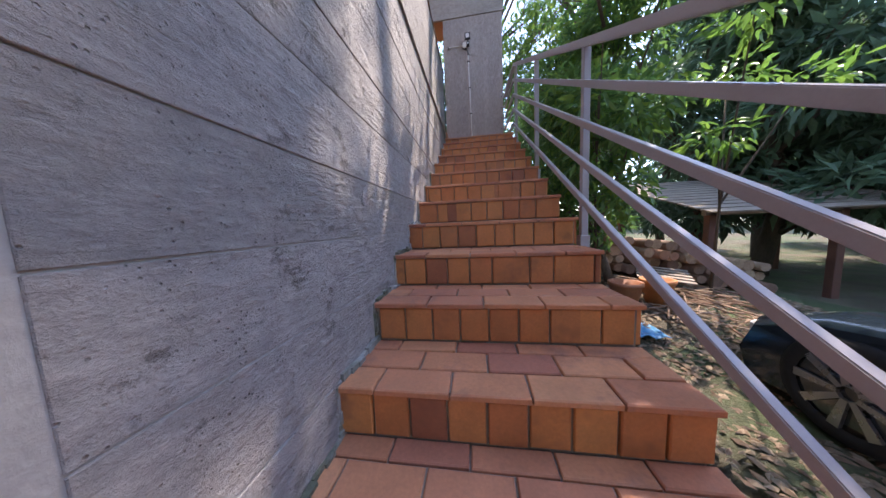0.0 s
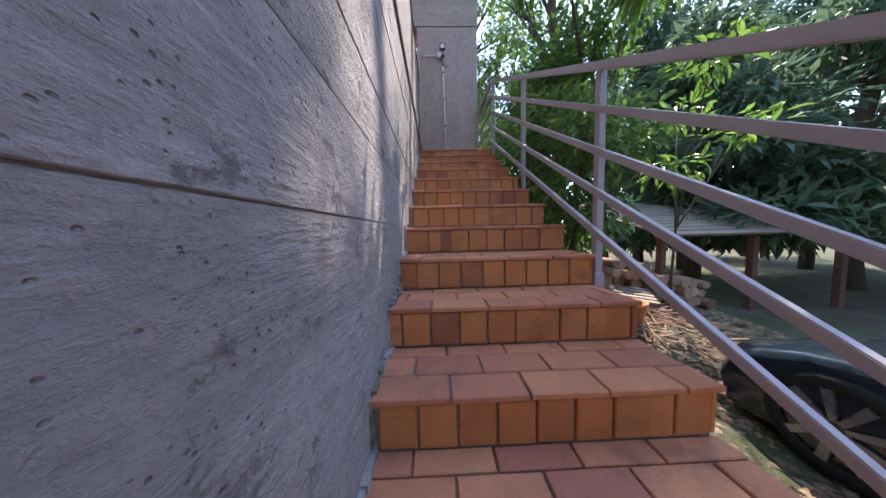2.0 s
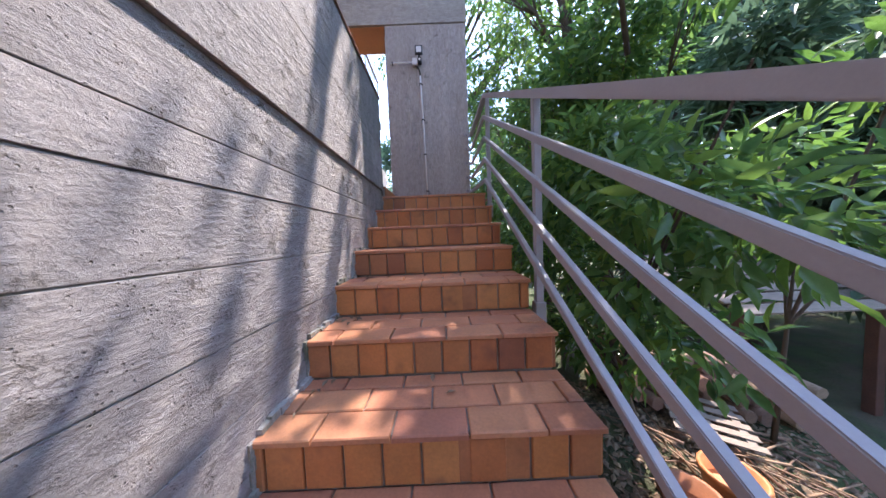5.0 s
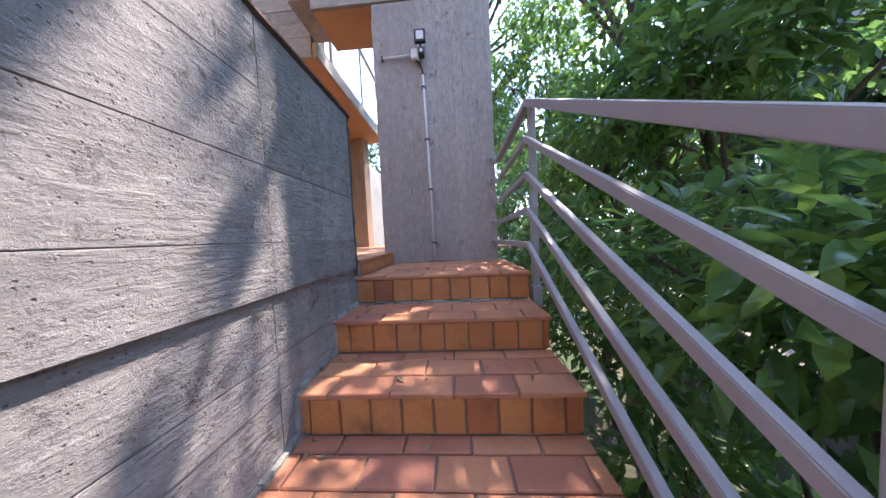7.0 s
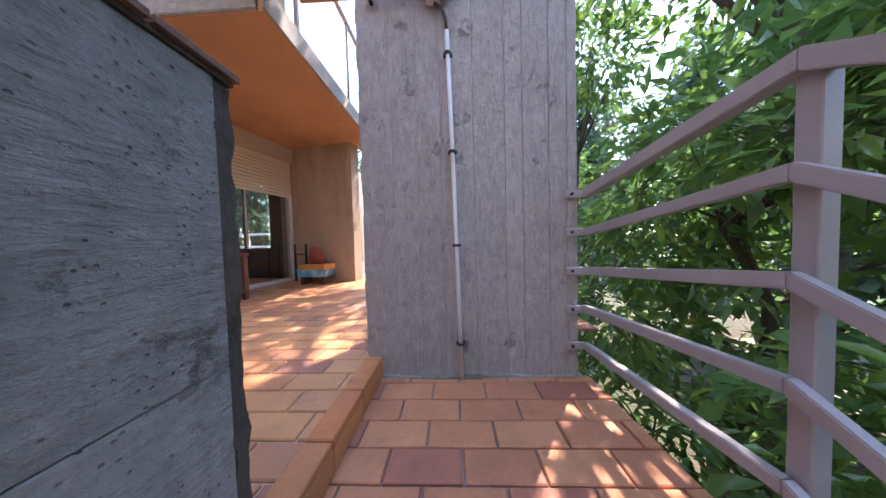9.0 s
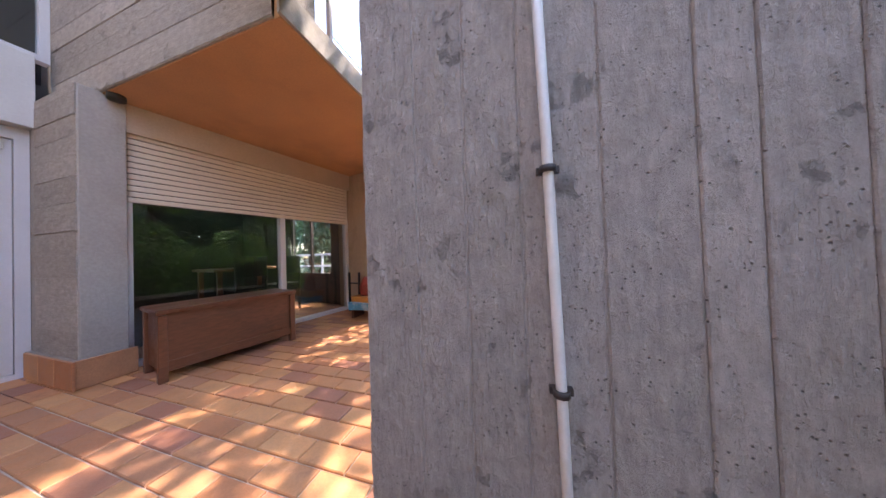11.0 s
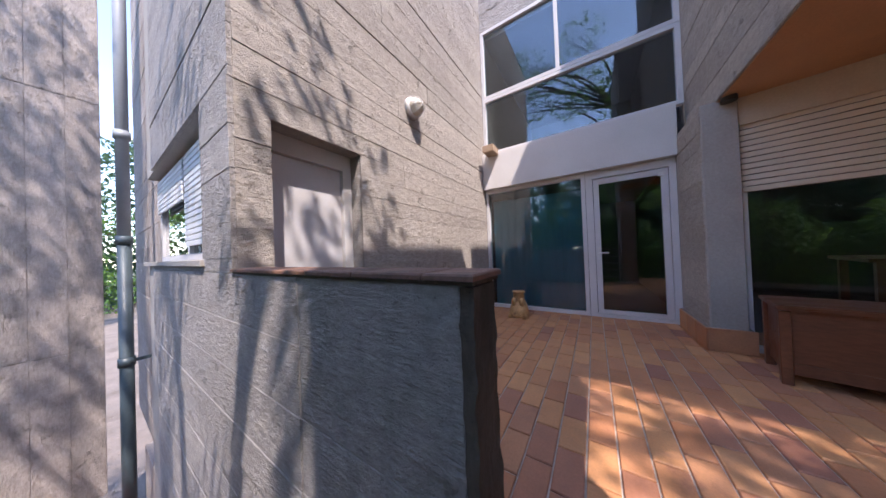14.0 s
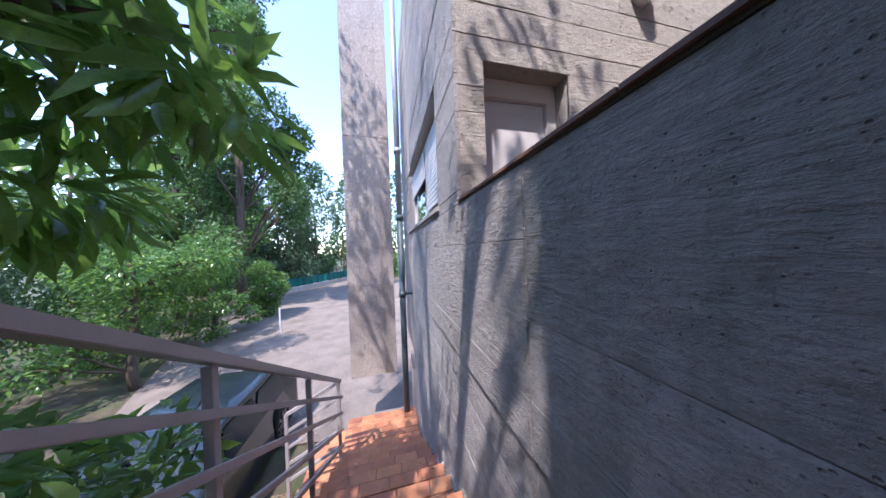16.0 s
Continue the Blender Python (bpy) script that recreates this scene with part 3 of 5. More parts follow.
for yy in (5.6, 6.6, 7.55):
    part("post", boxbm(-0.85, -0.82, yy - 0.015, yy + 0.015, ZS + 0.165, ZS + 1.15), M_RAIL, gr)
part("top_bar", boxbm(-0.86, -0.81, 5.5, 7.6, ZS + 1.15, ZS + 1.19), M_RAIL, gr)
for ya, yb in ((5.62, 6.58), (6.62, 7.53)):
    o = part("pane", boxbm(-0.84, -0.83, ya, yb, ZS + 0.25, ZS + 1.1), M_GLASS, gr)
    o.visible_shadow = False

# column that carries the beam
col = structure("column", boxbm(XW, -2.66, 5.10, 5.33, ZP, ZS, 0.006), M_CONC_S, "grey concrete column with a tiled foot", "column")
boards(col, M_CONC_X, "x", XW + 0.1, -2.67, ZP, ZS, 5.10, 0.17, rnd, face=-1)
part("foot_bed", boxbm(XW, -2.635, 5.07, 5.355, ZP, ZP + 0.2), M_MORTAR, col)
for a in range(3):
    part("foot_tile", boxbm(-2.85 - 0.26 * a, -2.597 - 0.26 * a, 5.05, 5.068, ZP + 0.004, ZP + 0.205, 0.003), M_TILE, col)
part("foot_tile", boxbm(-2.634, -2.614, 5.07, 5.36, ZP + 0.004, ZP + 0.205, 0.003), M_TILE, col)
spot = thing("ceiling_spot", "small black spotlight under the soffit", "lamp")
part("body", tube(bmesh.new(), [(-2.6, 5.26, ZS), (-2.6, 5.26, ZS - 0.05)], 0.05, 14), M_BLACK, spot)

# ---- glazed wall ----
ZB0, ZB1 = 4.46, 5.06
structure("white_beam", boxbm(XW - 0.05, XW + 0.12, YH + 0.014, 5.10, ZB0, ZB1, 0.004), M_WPANEL, "white painted beam between the window bands", "beam")
structure("wall_west_top", boxbm(XW - 0.2, XW, YH, YB, 7.28, 9.0), M_CONC_X, "concrete band over the windows", "wall")
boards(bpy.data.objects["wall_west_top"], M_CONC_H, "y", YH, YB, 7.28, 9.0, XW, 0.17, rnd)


def window(name, label, y0, y1, z0, z1, x, mulls=(), trans=(), fw=0.05, glass=M_GLASS):
    wn_ = thing(name, label, "window", kind="structure")
    d0, d1 = x - 0.06, x + 0.02
    fr = bmesh.new()
    for a in ((y0, y1, z0, z0 + fw), (y0, y1, z1 - fw, z1)):
        box(fr, d0, d1, *a)
    for a in ((y0, y0 + fw, z0 + fw, z1 - fw), (y1 - fw, y1, z0 + fw, z1 - fw)):
        box(fr, d0, d1, *a)
    part("frame", fr, M_WHITE, wn_)
    ys = [y0 + fw, *mulls, y1 - fw]
    zs = [z0 + fw, *trans, z1 - fw]
    for m_ in mulls:
        part("mullion", boxbm(d0, d1 - 0.004, m_ - 0.025, m_ + 0.025, z0 + fw, z1 - fw, 0.003), M_WHITE, wn_)
    for m_ in trans:
        part("transom", boxbm(d0, d1 + 0.003, y0 + fw, y1 - fw, m_ - 0.03, m_ + 0.03, 0.003), M_WHITE, wn_)
    for a, b in zip(ys, ys[1:]):
        for c, d in zip(zs, zs[1:]):
            o = part("pane", boxbm(x - 0.03, x - 0.022, a, b, c, d), glass, wn_)
            o.visible_shadow = False
    return wn_


M_TINT = glass_mat("blue_tinted_glass", (0.55, 0.70, 0.75), ior=1.75)
window("window_1", "white-framed sliding upper window reflecting sky", YH + 0.015, 5.19, 6.065, 7.27, XW, mulls=(3.88,), glass=M_TINT)
window("window_5", "wide fixed pane under the sliding window", YH + 0.015, 5.19, 5.08, 6.06, XW, glass=M_TINT)
window("window_2", "large fixed pane beside the glass door", YH + 0.015, 4.16, ZP, ZB0 - 0.005, XW, glass=M_TINT)
dr = thing("door_1", "white-framed glass door, closed", "door", kind="structure")
fr = bmesh.new()
for a in ((4.165, 4.25, ZP, ZB0 - 0.005), (5.03, 5.095, ZP, ZB0 - 0.005), (4.25, 5.03, 4.36, ZB0 - 0.005), (4.25, 5.03, ZP, ZP + 0.04)):
    box(fr, XW - 0.06, XW + 0.025, *a)
part("frame", fr, M_WHITE, dr)
lf = bmesh.new()
for a in ((4.255, 4.32, ZP + 0.045, 4.35), (4.96, 5.025, ZP + 0.045, 4.35), (4.32, 4.96, 4.28, 4.35), (4.32, 4.96, ZP + 0.045, ZP + 0.10)):
    box(lf, XW - 0.04, XW + 0.01, *a)
part("leaf", lf, M_WHITE, dr)
o = part("pane", boxbm(XW - 0.02, XW - 0.012, 4.32, 4.96, ZP + 0.1, 4.28), M_TINT, dr)
o.visible_shadow = False
hd = bmesh.new()
tube(hd, [(XW + 0.01, 4.285, 3.33), (XW + 0.06, 4.285, 3.33), (XW + 0.06, 4.40, 3.33)], 0.009, 8)
part("handle", hd, M_LIGHTP, dr)
part("plate", boxbm(XW + 0.01, XW + 0.016, 4.265, 4.305, 3.24, 3.42), M_LIGHTP, dr)
part("contact_sensor", boxbm(XW + 0.012, XW + 0.03, 4.93, 4.99, 4.26, 4.31, 0.004), M_LIGHTP, dr)
sp = structure("rain_spout", boxbm(XW + 0.12, XW + 0.36, 2.78, 2.96, 5.0, 5.11, 0.006), M_BROWNW, "brown box-shaped rain spout", "spout")
# room behind the glass
bm = bmesh.new()
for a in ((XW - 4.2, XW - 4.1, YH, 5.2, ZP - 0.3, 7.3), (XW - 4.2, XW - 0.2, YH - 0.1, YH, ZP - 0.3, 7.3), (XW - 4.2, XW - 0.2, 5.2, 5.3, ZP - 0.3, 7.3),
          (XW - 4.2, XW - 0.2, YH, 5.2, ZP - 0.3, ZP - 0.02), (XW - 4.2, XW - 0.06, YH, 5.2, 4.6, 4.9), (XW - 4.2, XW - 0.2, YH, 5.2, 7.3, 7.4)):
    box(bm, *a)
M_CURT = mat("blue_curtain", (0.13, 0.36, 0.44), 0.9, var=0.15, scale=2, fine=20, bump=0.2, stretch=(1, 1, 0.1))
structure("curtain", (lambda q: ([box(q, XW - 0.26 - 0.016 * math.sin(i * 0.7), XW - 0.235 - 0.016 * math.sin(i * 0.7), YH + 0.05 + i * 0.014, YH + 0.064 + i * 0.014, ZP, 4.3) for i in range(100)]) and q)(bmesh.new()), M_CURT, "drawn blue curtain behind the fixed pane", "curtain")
structure("room_walls", bm, M_DARKIN, "room shell painted near black behind the glazing", "wall")

# ---- covered terrace: slanted glazing with a half-lowered shutter ----
ANG = 11.5
lg = Matrix.Translation((-2.78, 5.34, ZP)) @ Matrix.Rotation(radians(-ANG), 4, "Z")


def placed(bm, m):
    bmesh.ops.transform(bm, matrix=m, verts=bm.verts)
    return bm


M_ENDW = mat("stained_ochre_plaster", (0.42, 0.31, 0.22), 0.9, var=0.12, scale=2, fine=60, bump=0.25, stain=(0.25, 0.17, 0.11), stretch=(1, 1, 0.3))
wn2 = thing("window_3", "wide sliding glazing under a half-lowered shutter", "window", kind="structure")
LY = 2.25
for nm, a in (("frame", (-0.04, 0.04, 0, LY, 0, 0.05)), ("jamb", (-0.04, 0.04, 0, 0.05, 0.05, 1.45)), ("jamb", (-0.04, 0.04, LY - 0.05, LY, 0.05, 1.45)), ("mullion", (-0.03, 0.05, 1.20, 1.26, 0.05, 1.45))):
    part(nm, placed(boxbm(*a), lg), M_WHITE, wn2)
for a in ((0.05, 1.20), (1.26, LY - 0.05)):
    o = part("pane", placed(boxbm(-0.005, 0.003, a[0], a[1], 0.05, 1.45), lg), M_GLASS, wn2)
    o.visible_shadow = False
part("handle", placed(boxbm(0.04, 0.06, LY - 0.045, LY - 0.02, 0.75, 0.93, 0.003), lg), M_LIGHTP, wn2)
sh = thing("roller_shutter", "cream roller shutter, half lowered over the glazing", "shutter")
z = 1.40
while z < 2.0:
    part("slat", placed(boxbm(0.045, 0.062, 0.02, LY - 0.02, z, z + 0.044, 0.006), lg), M_SHUT, sh)
    z += 0.05
structure("wall_shutter_box", placed(boxbm(-0.05, 0.10, -0.05, LY + 0.1, 1.98, ZS - ZP + 0.0), lg), M_BEIGE, "beige plaster panel over the shutter", "wall")
structure("wall_terrace_end", placed(boxbm(-0.2, 1.22, LY, LY + 0.2, 0, ZS - ZP - 0.014), lg), M_ENDW, "ochre-brown plaster end wall with streaks", "wall")
structure("wall_terrace_north", boxbm(-1.82, -1.60, 7.75, 11.5, ZP - 0.3, 4.66), M_CONC_S, "sunlit pale concrete wall beyond the terrace", "wall")
structure("door_3", boxbm(-1.603, -1.58, 8.5, 8.85, ZP + 0.2, 3.9), M_BROWNW, "narrow brown door in the sunlit wall", "door")
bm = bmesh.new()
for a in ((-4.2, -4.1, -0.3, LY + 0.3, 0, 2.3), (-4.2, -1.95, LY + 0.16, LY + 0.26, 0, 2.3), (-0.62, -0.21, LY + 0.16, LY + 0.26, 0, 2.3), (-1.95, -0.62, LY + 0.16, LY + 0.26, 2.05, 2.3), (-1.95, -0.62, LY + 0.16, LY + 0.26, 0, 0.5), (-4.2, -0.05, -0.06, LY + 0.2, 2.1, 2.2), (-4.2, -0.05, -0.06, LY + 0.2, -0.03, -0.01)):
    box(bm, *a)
structure("dining_room_walls", placed(bm, lg), M_DARKIN, "room shell painted near black behind the terrace glazing", "wall")
wn6 = thing("window_6", "garden window at the back of the near-black room", "window", kind="structure")
for nm, a in (("frame", (-1.95, -0.62, LY + 0.18, LY + 0.23, 0.5, 0.56)), ("frame", (-1.95, -0.62, LY + 0.18, LY + 0.23, 2.0, 2.05)), ("jamb", (-1.95, -1.90, LY + 0.18, LY + 0.23, 0.56, 2.0)), ("jamb", (-0.67, -0.62, LY + 0.18, LY + 0.23, 0.56, 2.0)), ("mullion", (-1.31, -1.26, LY + 0.18, LY + 0.23, 0.56, 2.0))):
    part(nm, placed(boxbm(*a), lg), M_DARKM, wn6)
for a in ((-1.90, -1.31), (-1.26, -0.67)):
    o = part("pane", placed(boxbm(*a, LY + 0.2, LY + 0.206, 0.56, 2.0), lg), M_GLASS, wn6)
    o.visible_shadow = False
structure("rear_terrace", boxbm(-7.0, -1.84, 7.95, 10.6, ZP - 0.3, ZP - 0.02), M_CONC_S, "pale terrace behind the house", "floor")
rr6 = thing("garden_railing", "white rail at the edge of the rear terrace", "railing")
for i in range(5):
    part("post", boxbm(-6.9 + i * 1.2, -6.84 + i * 1.2, 10.4, 10.46, ZP - 0.02, ZP + 0.95, 0.004), M_WHITE, rr6)
for z_ in (0.55, 0.92):
    part("rail", boxbm(-6.9, -2.0, 10.39, 10.47, ZP + z_, ZP + z_ + 0.06, 0.004), M_WHITE, rr6)
structure("roof_slab", boxbm(-8, -0.24, -3, YH - 0.26, 8.6, 8.8), M_CONC_S, "flat concrete roof", "roof")

# concrete fin past the foot of the stairs
fin = structure("fin_wall", boxbm(0.30, 1.27, -1.62, -1.32, 0.38, 9.0, 0.006), M_CONC_V, "tall concrete fin hanging above the drive", "wall")
for x0_, x1_ in ((0.302, 0.55), (0.553, 0.80), (0.803, 1.03), (1.033, 1.268)):
    for z0_, z1_ in ((0.385, 2.33), (2.345, 5.58), (5.595, 8.99)):
        part("board", boxbm(x0_, x1_, -1.33, -1.32 + rnd.uniform(0.004, 0.012), z0_, z1_, 0.003), M_CONC_V, fin)

# ---- east window with its shutter ----
we = thing("window_4", "white-framed window with a roller shutter half down", "window", kind="structure")
wy0, wy1, wz0, wz1 = -0.35, 2.12, 3.44, 4.46
fr = bmesh.new()
for a in ((wy0, wy1, wz0, wz0 + 0.06), (wy0, wy1, wz1 - 0.06, wz1), (wy0, wy0 + 0.06, wz0 + 0.06, wz1 - 0.06), (wy1 - 0.06, wy1, wz0 + 0.06, wz1 - 0.06), (1.0, 1.07, wz0 + 0.06, wz1 - 0.06)):
    box(fr, -0.16, -0.10, *a)
part("frame", fr, M_WHITE, we)
for a, b in ((wy0 + 0.06, 1.0), (1.07, wy1 - 0.06)):
    o = part("pane", boxbm(-0.135, -0.128, a, b, wz0 + 0.06, wz1 - 0.06), M_GLASS, we)
    o.visible_shadow = False
z = wz1 - 0.05
while z > wz0 + 0.14:
    part("slat", boxbm(-0.085, -0.07, 1.08, wy1 - 0.03, z - 0.044, z, 0.005), M_SHUTW, we)
    z -= 0.05
z = wz1 - 0.05
while z > wz0 + 0.6:
    part("slat", boxbm(-0.085, -0.07, wy0 + 0.03, 0.99, z - 0.044, z, 0.005), M_SHUTW, we)
    z -= 0.05
part("sill", boxbm(-0.09, 0.045, wy0 - 0.03, wy1 + 0.03, wz0 - 0.045, wz0 - 0.002, 0.004), M_CONC_S, we)
structure("room_east", (lambda q: (box(q, -3.2, -3.1, -3, YH - 0.3, ZP - 0.3, 8.5), box(q, -3.1, -0.36, -3, YH - 0.3, ZP - 0.3, ZP - 0.1), box(q, -3.1, -0.36, -3.1, -3.0, -0.5, 8.5)) and q)(bmesh.new()), M_DARKIN, "room shell painted near black inside the house", "wall")

# ---- stair railing ----
XR = W + 0.05
SL = R / T
RT = (3.42, 3.19, 2.96, 2.73, 2.50)      # rails at the landing corner
RP = (3.28, 3.09, 2.895, 2.70, 2.51)     # rails at the pillar
YC = 4.12
rail = thing("stair_railing", "grey painted steel railing with five flat rails", "railing")


def bar(p0, p1, h=0.045, w_=0.028, bevel=0.003):
    """A rectangular steel bar between two points, its height upright."""
    p0, p1 = Vector(p0), Vector(p1)
    d = (p1 - p0).normalized()
    side = d.cross((0, 0, 1)).normalized() * w_ / 2
    up = Vector((0, 0, h / 2))
    bm = bmesh.new()
    v = [bm.verts.new(p + a * side + c * up) for p in (p0, p1) for a, c in ((-1, -1), (1, -1), (1, 1), (-1, 1))]
    for f in ((0, 1, 2, 3), (7, 6, 5, 4), (0, 4, 5, 1), (1, 5, 6, 2), (2, 6, 7, 3), (3, 7, 4, 0)):
        bm.faces.new([v[i] for i in f])
    bmesh.ops.bevel(bm, geom=bm.edges[:], offset=bevel, segments=2, affect="EDGES")
    return bm


for i, zt in enumerate(RT):
    h, w_ = (0.05, 0.05) if i == 0 else (0.042, 0.03)
    zb = zt + (0.37 - YC) * SL
    x = XR if i == 0 else XR - 0.02
    part("rail", bar((x, 0.37, zb), (x, YC, zt), h, w_), M_RAIL, rail)
    part("rail", bar((x, YC, zt), (1.10, YP - 0.03, RP[i]), h * 0.9, w_), M_RAIL, rail)
    part("rail", bar((x, 0.37, zb), (x + 0.75, 0.25, zb - 0.42), h, w_), M_RAIL, rail)
    br_ = part("bracket", boxbm(1.0, 1.11, YP - 0.028, YP - 0.018, RP[i] - 0.02, RP[i] + 0.02, 0.003), M_RAIL, rail, "flat bolted bracket")
    part("bolt", tube(bmesh.new(), [(1.03, YP - 0.036, RP[i]), (1.03, YP - 0.02, RP[i])], 0.008, 8), M_DARKM, br_)
for yy in (0.37, 1.62, 2.82, YC):
    zt = RT[0] + (yy - YC) * SL
    po = part("post", boxbm(XR + 0.0, XR + 0.042, yy - 0.02, yy + 0.02, zt - 1.25, zt - 0.02, 0.003), M_RAIL, rail)
    part("foot_sleeve", boxbm(XR - 0.01, XR + 0.052, yy - 0.03, yy + 0.03, zt - 1.34, zt - 1.19, 0.004), M_RAIL, po)
part("post", boxbm(XR + 0.72, XR + 0.762, 0.23, 0.27, -0.75, RT[0] + (0.37 - YC) * SL - 0.43, 0.003), M_RAIL, rail)

# ---- pillar fittings ----
cd = thing("conduit", "white plastic conduit with dark clips on the pillar", "conduit")
ycd = YP - 0.03
part("pipe", tube(bmesh.new(), [(0.462, ycd, ZL + 0.01), (0.452, ycd, 3.0), (0.440, ycd, 3.6), (0.428, ycd, 4.1)], 0.011, 10), M_CONDUIT, cd)
part("cable", tube(bmesh.new(), [(0.428, ycd, 4.1), (0.425, ycd, 4.16), (0.405, ycd, 4.21), (0.37, ycd, 4.235)], 0.008, 8), M_DARKM, cd)
part("pipe", tube(bmesh.new(), [(0.34, ycd, 4.285), (0.03, ycd, 4.275)], 0.011, 10), M_CONDUIT, cd)
for x_, z_ in ((0.430, 3.99), (0.441, 3.51), (0.451, 3.04), (0.459, 2.53)):
    part("clip", tube(bmesh.new(), [(x_, ycd, z_ - 0.007), (x_, ycd, z_ + 0.007)], 0.017, 10), M_DARKM, cd)
    part("clip", boxbm(x_ - 0.022, x_ + 0.024, ycd + 0.004, YP - 0.012, z_ - 0.007, z_ + 0.007), M_DARKM, cd)
part("clip", boxbm(0.045, 0.062, ycd - 0.014, YP - 0.01, 4.26, 4.292), M_DARKM, cd)
jb = thing("junction_box", "pale square plastic junction box on the pillar", "junction box")
part("body", boxbm(0.33, 0.40, YP - 0.062, YP - 0.012, 4.235, 4.325, 0.006, 2), M_LIGHTP, jb)
fl = thing("floodlight", "small black LED floodlight with motion sensor", "lamp")
part("housing", boxbm(0.375, 0.475, YP - 0.11, YP - 0.075, 4.34, 4.45, 0.004), M_BLACK, fl)
part("lens", boxbm(0.392, 0.458, YP - 0.114, YP - 0.108, 4.358, 4.43), M_LIGHTP, fl, "pale glass lens")
part("bracket", boxbm(0.415, 0.435, YP - 0.08, YP - 0.012, 4.30, 4.35), M_BLACK, fl)
part("sensor", boxbm(0.405, 0.455, YP - 0.085, YP - 0.02, 4.25, 4.315, 0.006), M_BLACK, fl)
part("sensor_eye", tube(bmesh.new(), [(0.43, YP - 0.094, 4.28), (0.43, YP - 0.083, 4.28)], 0.014, 12), M_LIGHTP, fl)

# ---- bulkhead lamp on the patio wall ----
bl = thing("bulkhead_lamp", "round white bulkhead lamp with wire cage", "lamp")
lx, lz = -1.46, 4.95
part("base", tube(bmesh.new(), [(lx, YH + 0.008, lz), (lx, YH + 0.06, lz)], 0.105, 20), M_LIGHTP, bl)
M_OPAL = mat("opal_glass", (0.72, 0.66, 0.58), 0.2, var=0.04, bump=0)
sg = bmesh.new()
bmesh.ops.create_uvsphere(sg, u_segments=20, v_segments=12, radius=0.085)
placed(sg, Matrix.Translation((lx, YH + 0.07, lz)) @ Matrix.Diagonal((1, 1.05, 1, 1)))
for f in sg.faces:
    f.smooth = True
part("globe", sg, M_OPAL, bl)
for ang in (0, 60, 120):
    a = radians(ang)
    part("cage_wire", tube(bmesh.new(), [(lx + 0.096 * math.cos(a) * math.cos(q), YH + 0.068 + 0.096 * math.sin(q), lz + 0.096 * math.sin(a) * math.cos(q)) for q in [math.pi * i / 10 for i in range(11)]], 0.0035, 6), M_LIGHTP, bl)
part("cage_ring", tube(bmesh.new(), [(lx + 0.08 * math.cos(q), YH + 0.125, lz + 0.08 * math.sin(q)) for q in [math.tau * i / 16 for i in range(17)]], 0.0035, 6), M_LIGHTP, bl)

# ---- terrace furniture ----
ch = thing("chest", "dark brown wooden storage chest on short legs", "chest")
cm = Matrix.Translation((-2.53, 5.35, ZP)) @ Matrix.Rotation(radians(-ANG), 4, "Z")
CL, CDp, CH = 0.96, 0.42, 0.535
for a in ((0.02, CDp - 0.02, 0.02, CL - 0.02, 0.07, CH - 0.035),):
    part("body", placed(boxbm(*a, 0.004), cm), M_WOODD, ch)
part("lid", placed(boxbm(-0.01, CDp + 0.012, -0.012, CL + 0.012, CH - 0.034, CH, 0.006, 2), cm), M_WOODD, ch)
for a, b in ((0, 0), (CDp - 0.05, 0), (0, CL - 0.05), (CDp - 0.05, CL - 0.05)):
    part("leg", placed(boxbm(a, a + 0.052, b, b + 0.05, 0, CH - 0.04, 0.004), cm), M_WOODD, ch)
part("bottom_rail", placed(boxbm(CDp - 0.016, CDp - 0.006, 0.05, CL - 0.05, 0.075, 0.15, 0.003), cm), M_WOODD, ch)


def squat(prof, n=16, cx=0, cy=0):
    bm = bmesh.new()
    rings = [[bm.verts.new((cx + dx + rx * math.cos(k * math.tau / n), cy + ry * math.sin(k * math.tau / n), z)) for k in range(n)] for z, rx, ry, dx in prof]
    for q0, q1 in zip(rings, rings[1:]):
        for k in range(n):
            bm.faces.new((q0[k], q0[(k + 1) % n], q1[(k + 1) % n], q1[k])).smooth = True
    bm.faces.new(rings[0])
    bm.faces.new(rings[-1])
    return bm


M_TCL = mat("painted_clay", (0.48, 0.27, 0.11), 0.6, var=0.25, scale=12, fine=60, bump=0.3, stain=(0.25, 0.13, 0.06), stain_scale=8)
st = squat([(0, 0.115, 0.13, 0.02), (0.04, 0.135, 0.145, 0.02), (0.12, 0.12, 0.13, 0), (0.20, 0.085, 0.10, -0.01), (0.25, 0.065, 0.075, -0.01), (0.29, 0.075, 0.08, 0), (0.335, 0.06, 0.07, 0), (0.345, 0.09, 0.09, 0), (0.36, 0.09, 0.09, 0)])
for dy in (-0.1, 0.1):
    e = squat([(0, 0.09, 0.035, 0.09), (0.035, 0.08, 0.032, 0.09), (0.055, 0.03, 0.015, 0.08)], 10, 0, dy)
    me_ = bpy.data.meshes.new("foot")
    e.to_mesh(me_)
    e.free()
    st.from_mesh(me_)
    e = squat([(0.16, 0.03, 0.03, 0.06), (0.22, 0.04, 0.035, 0.06), (0.27, 0.02, 0.02, 0.04)], 10, 0, dy * 0.55)
    e.to_mesh(me_)
    e.free()
    st.from_mesh(me_)
placed(st, Matrix.Translation((XW + 0.42, 3.28, ZP)))
tagged(part("animal_figurine", st, M_TCL), "squat ochre clay animal figurine on the patio", "figurine")
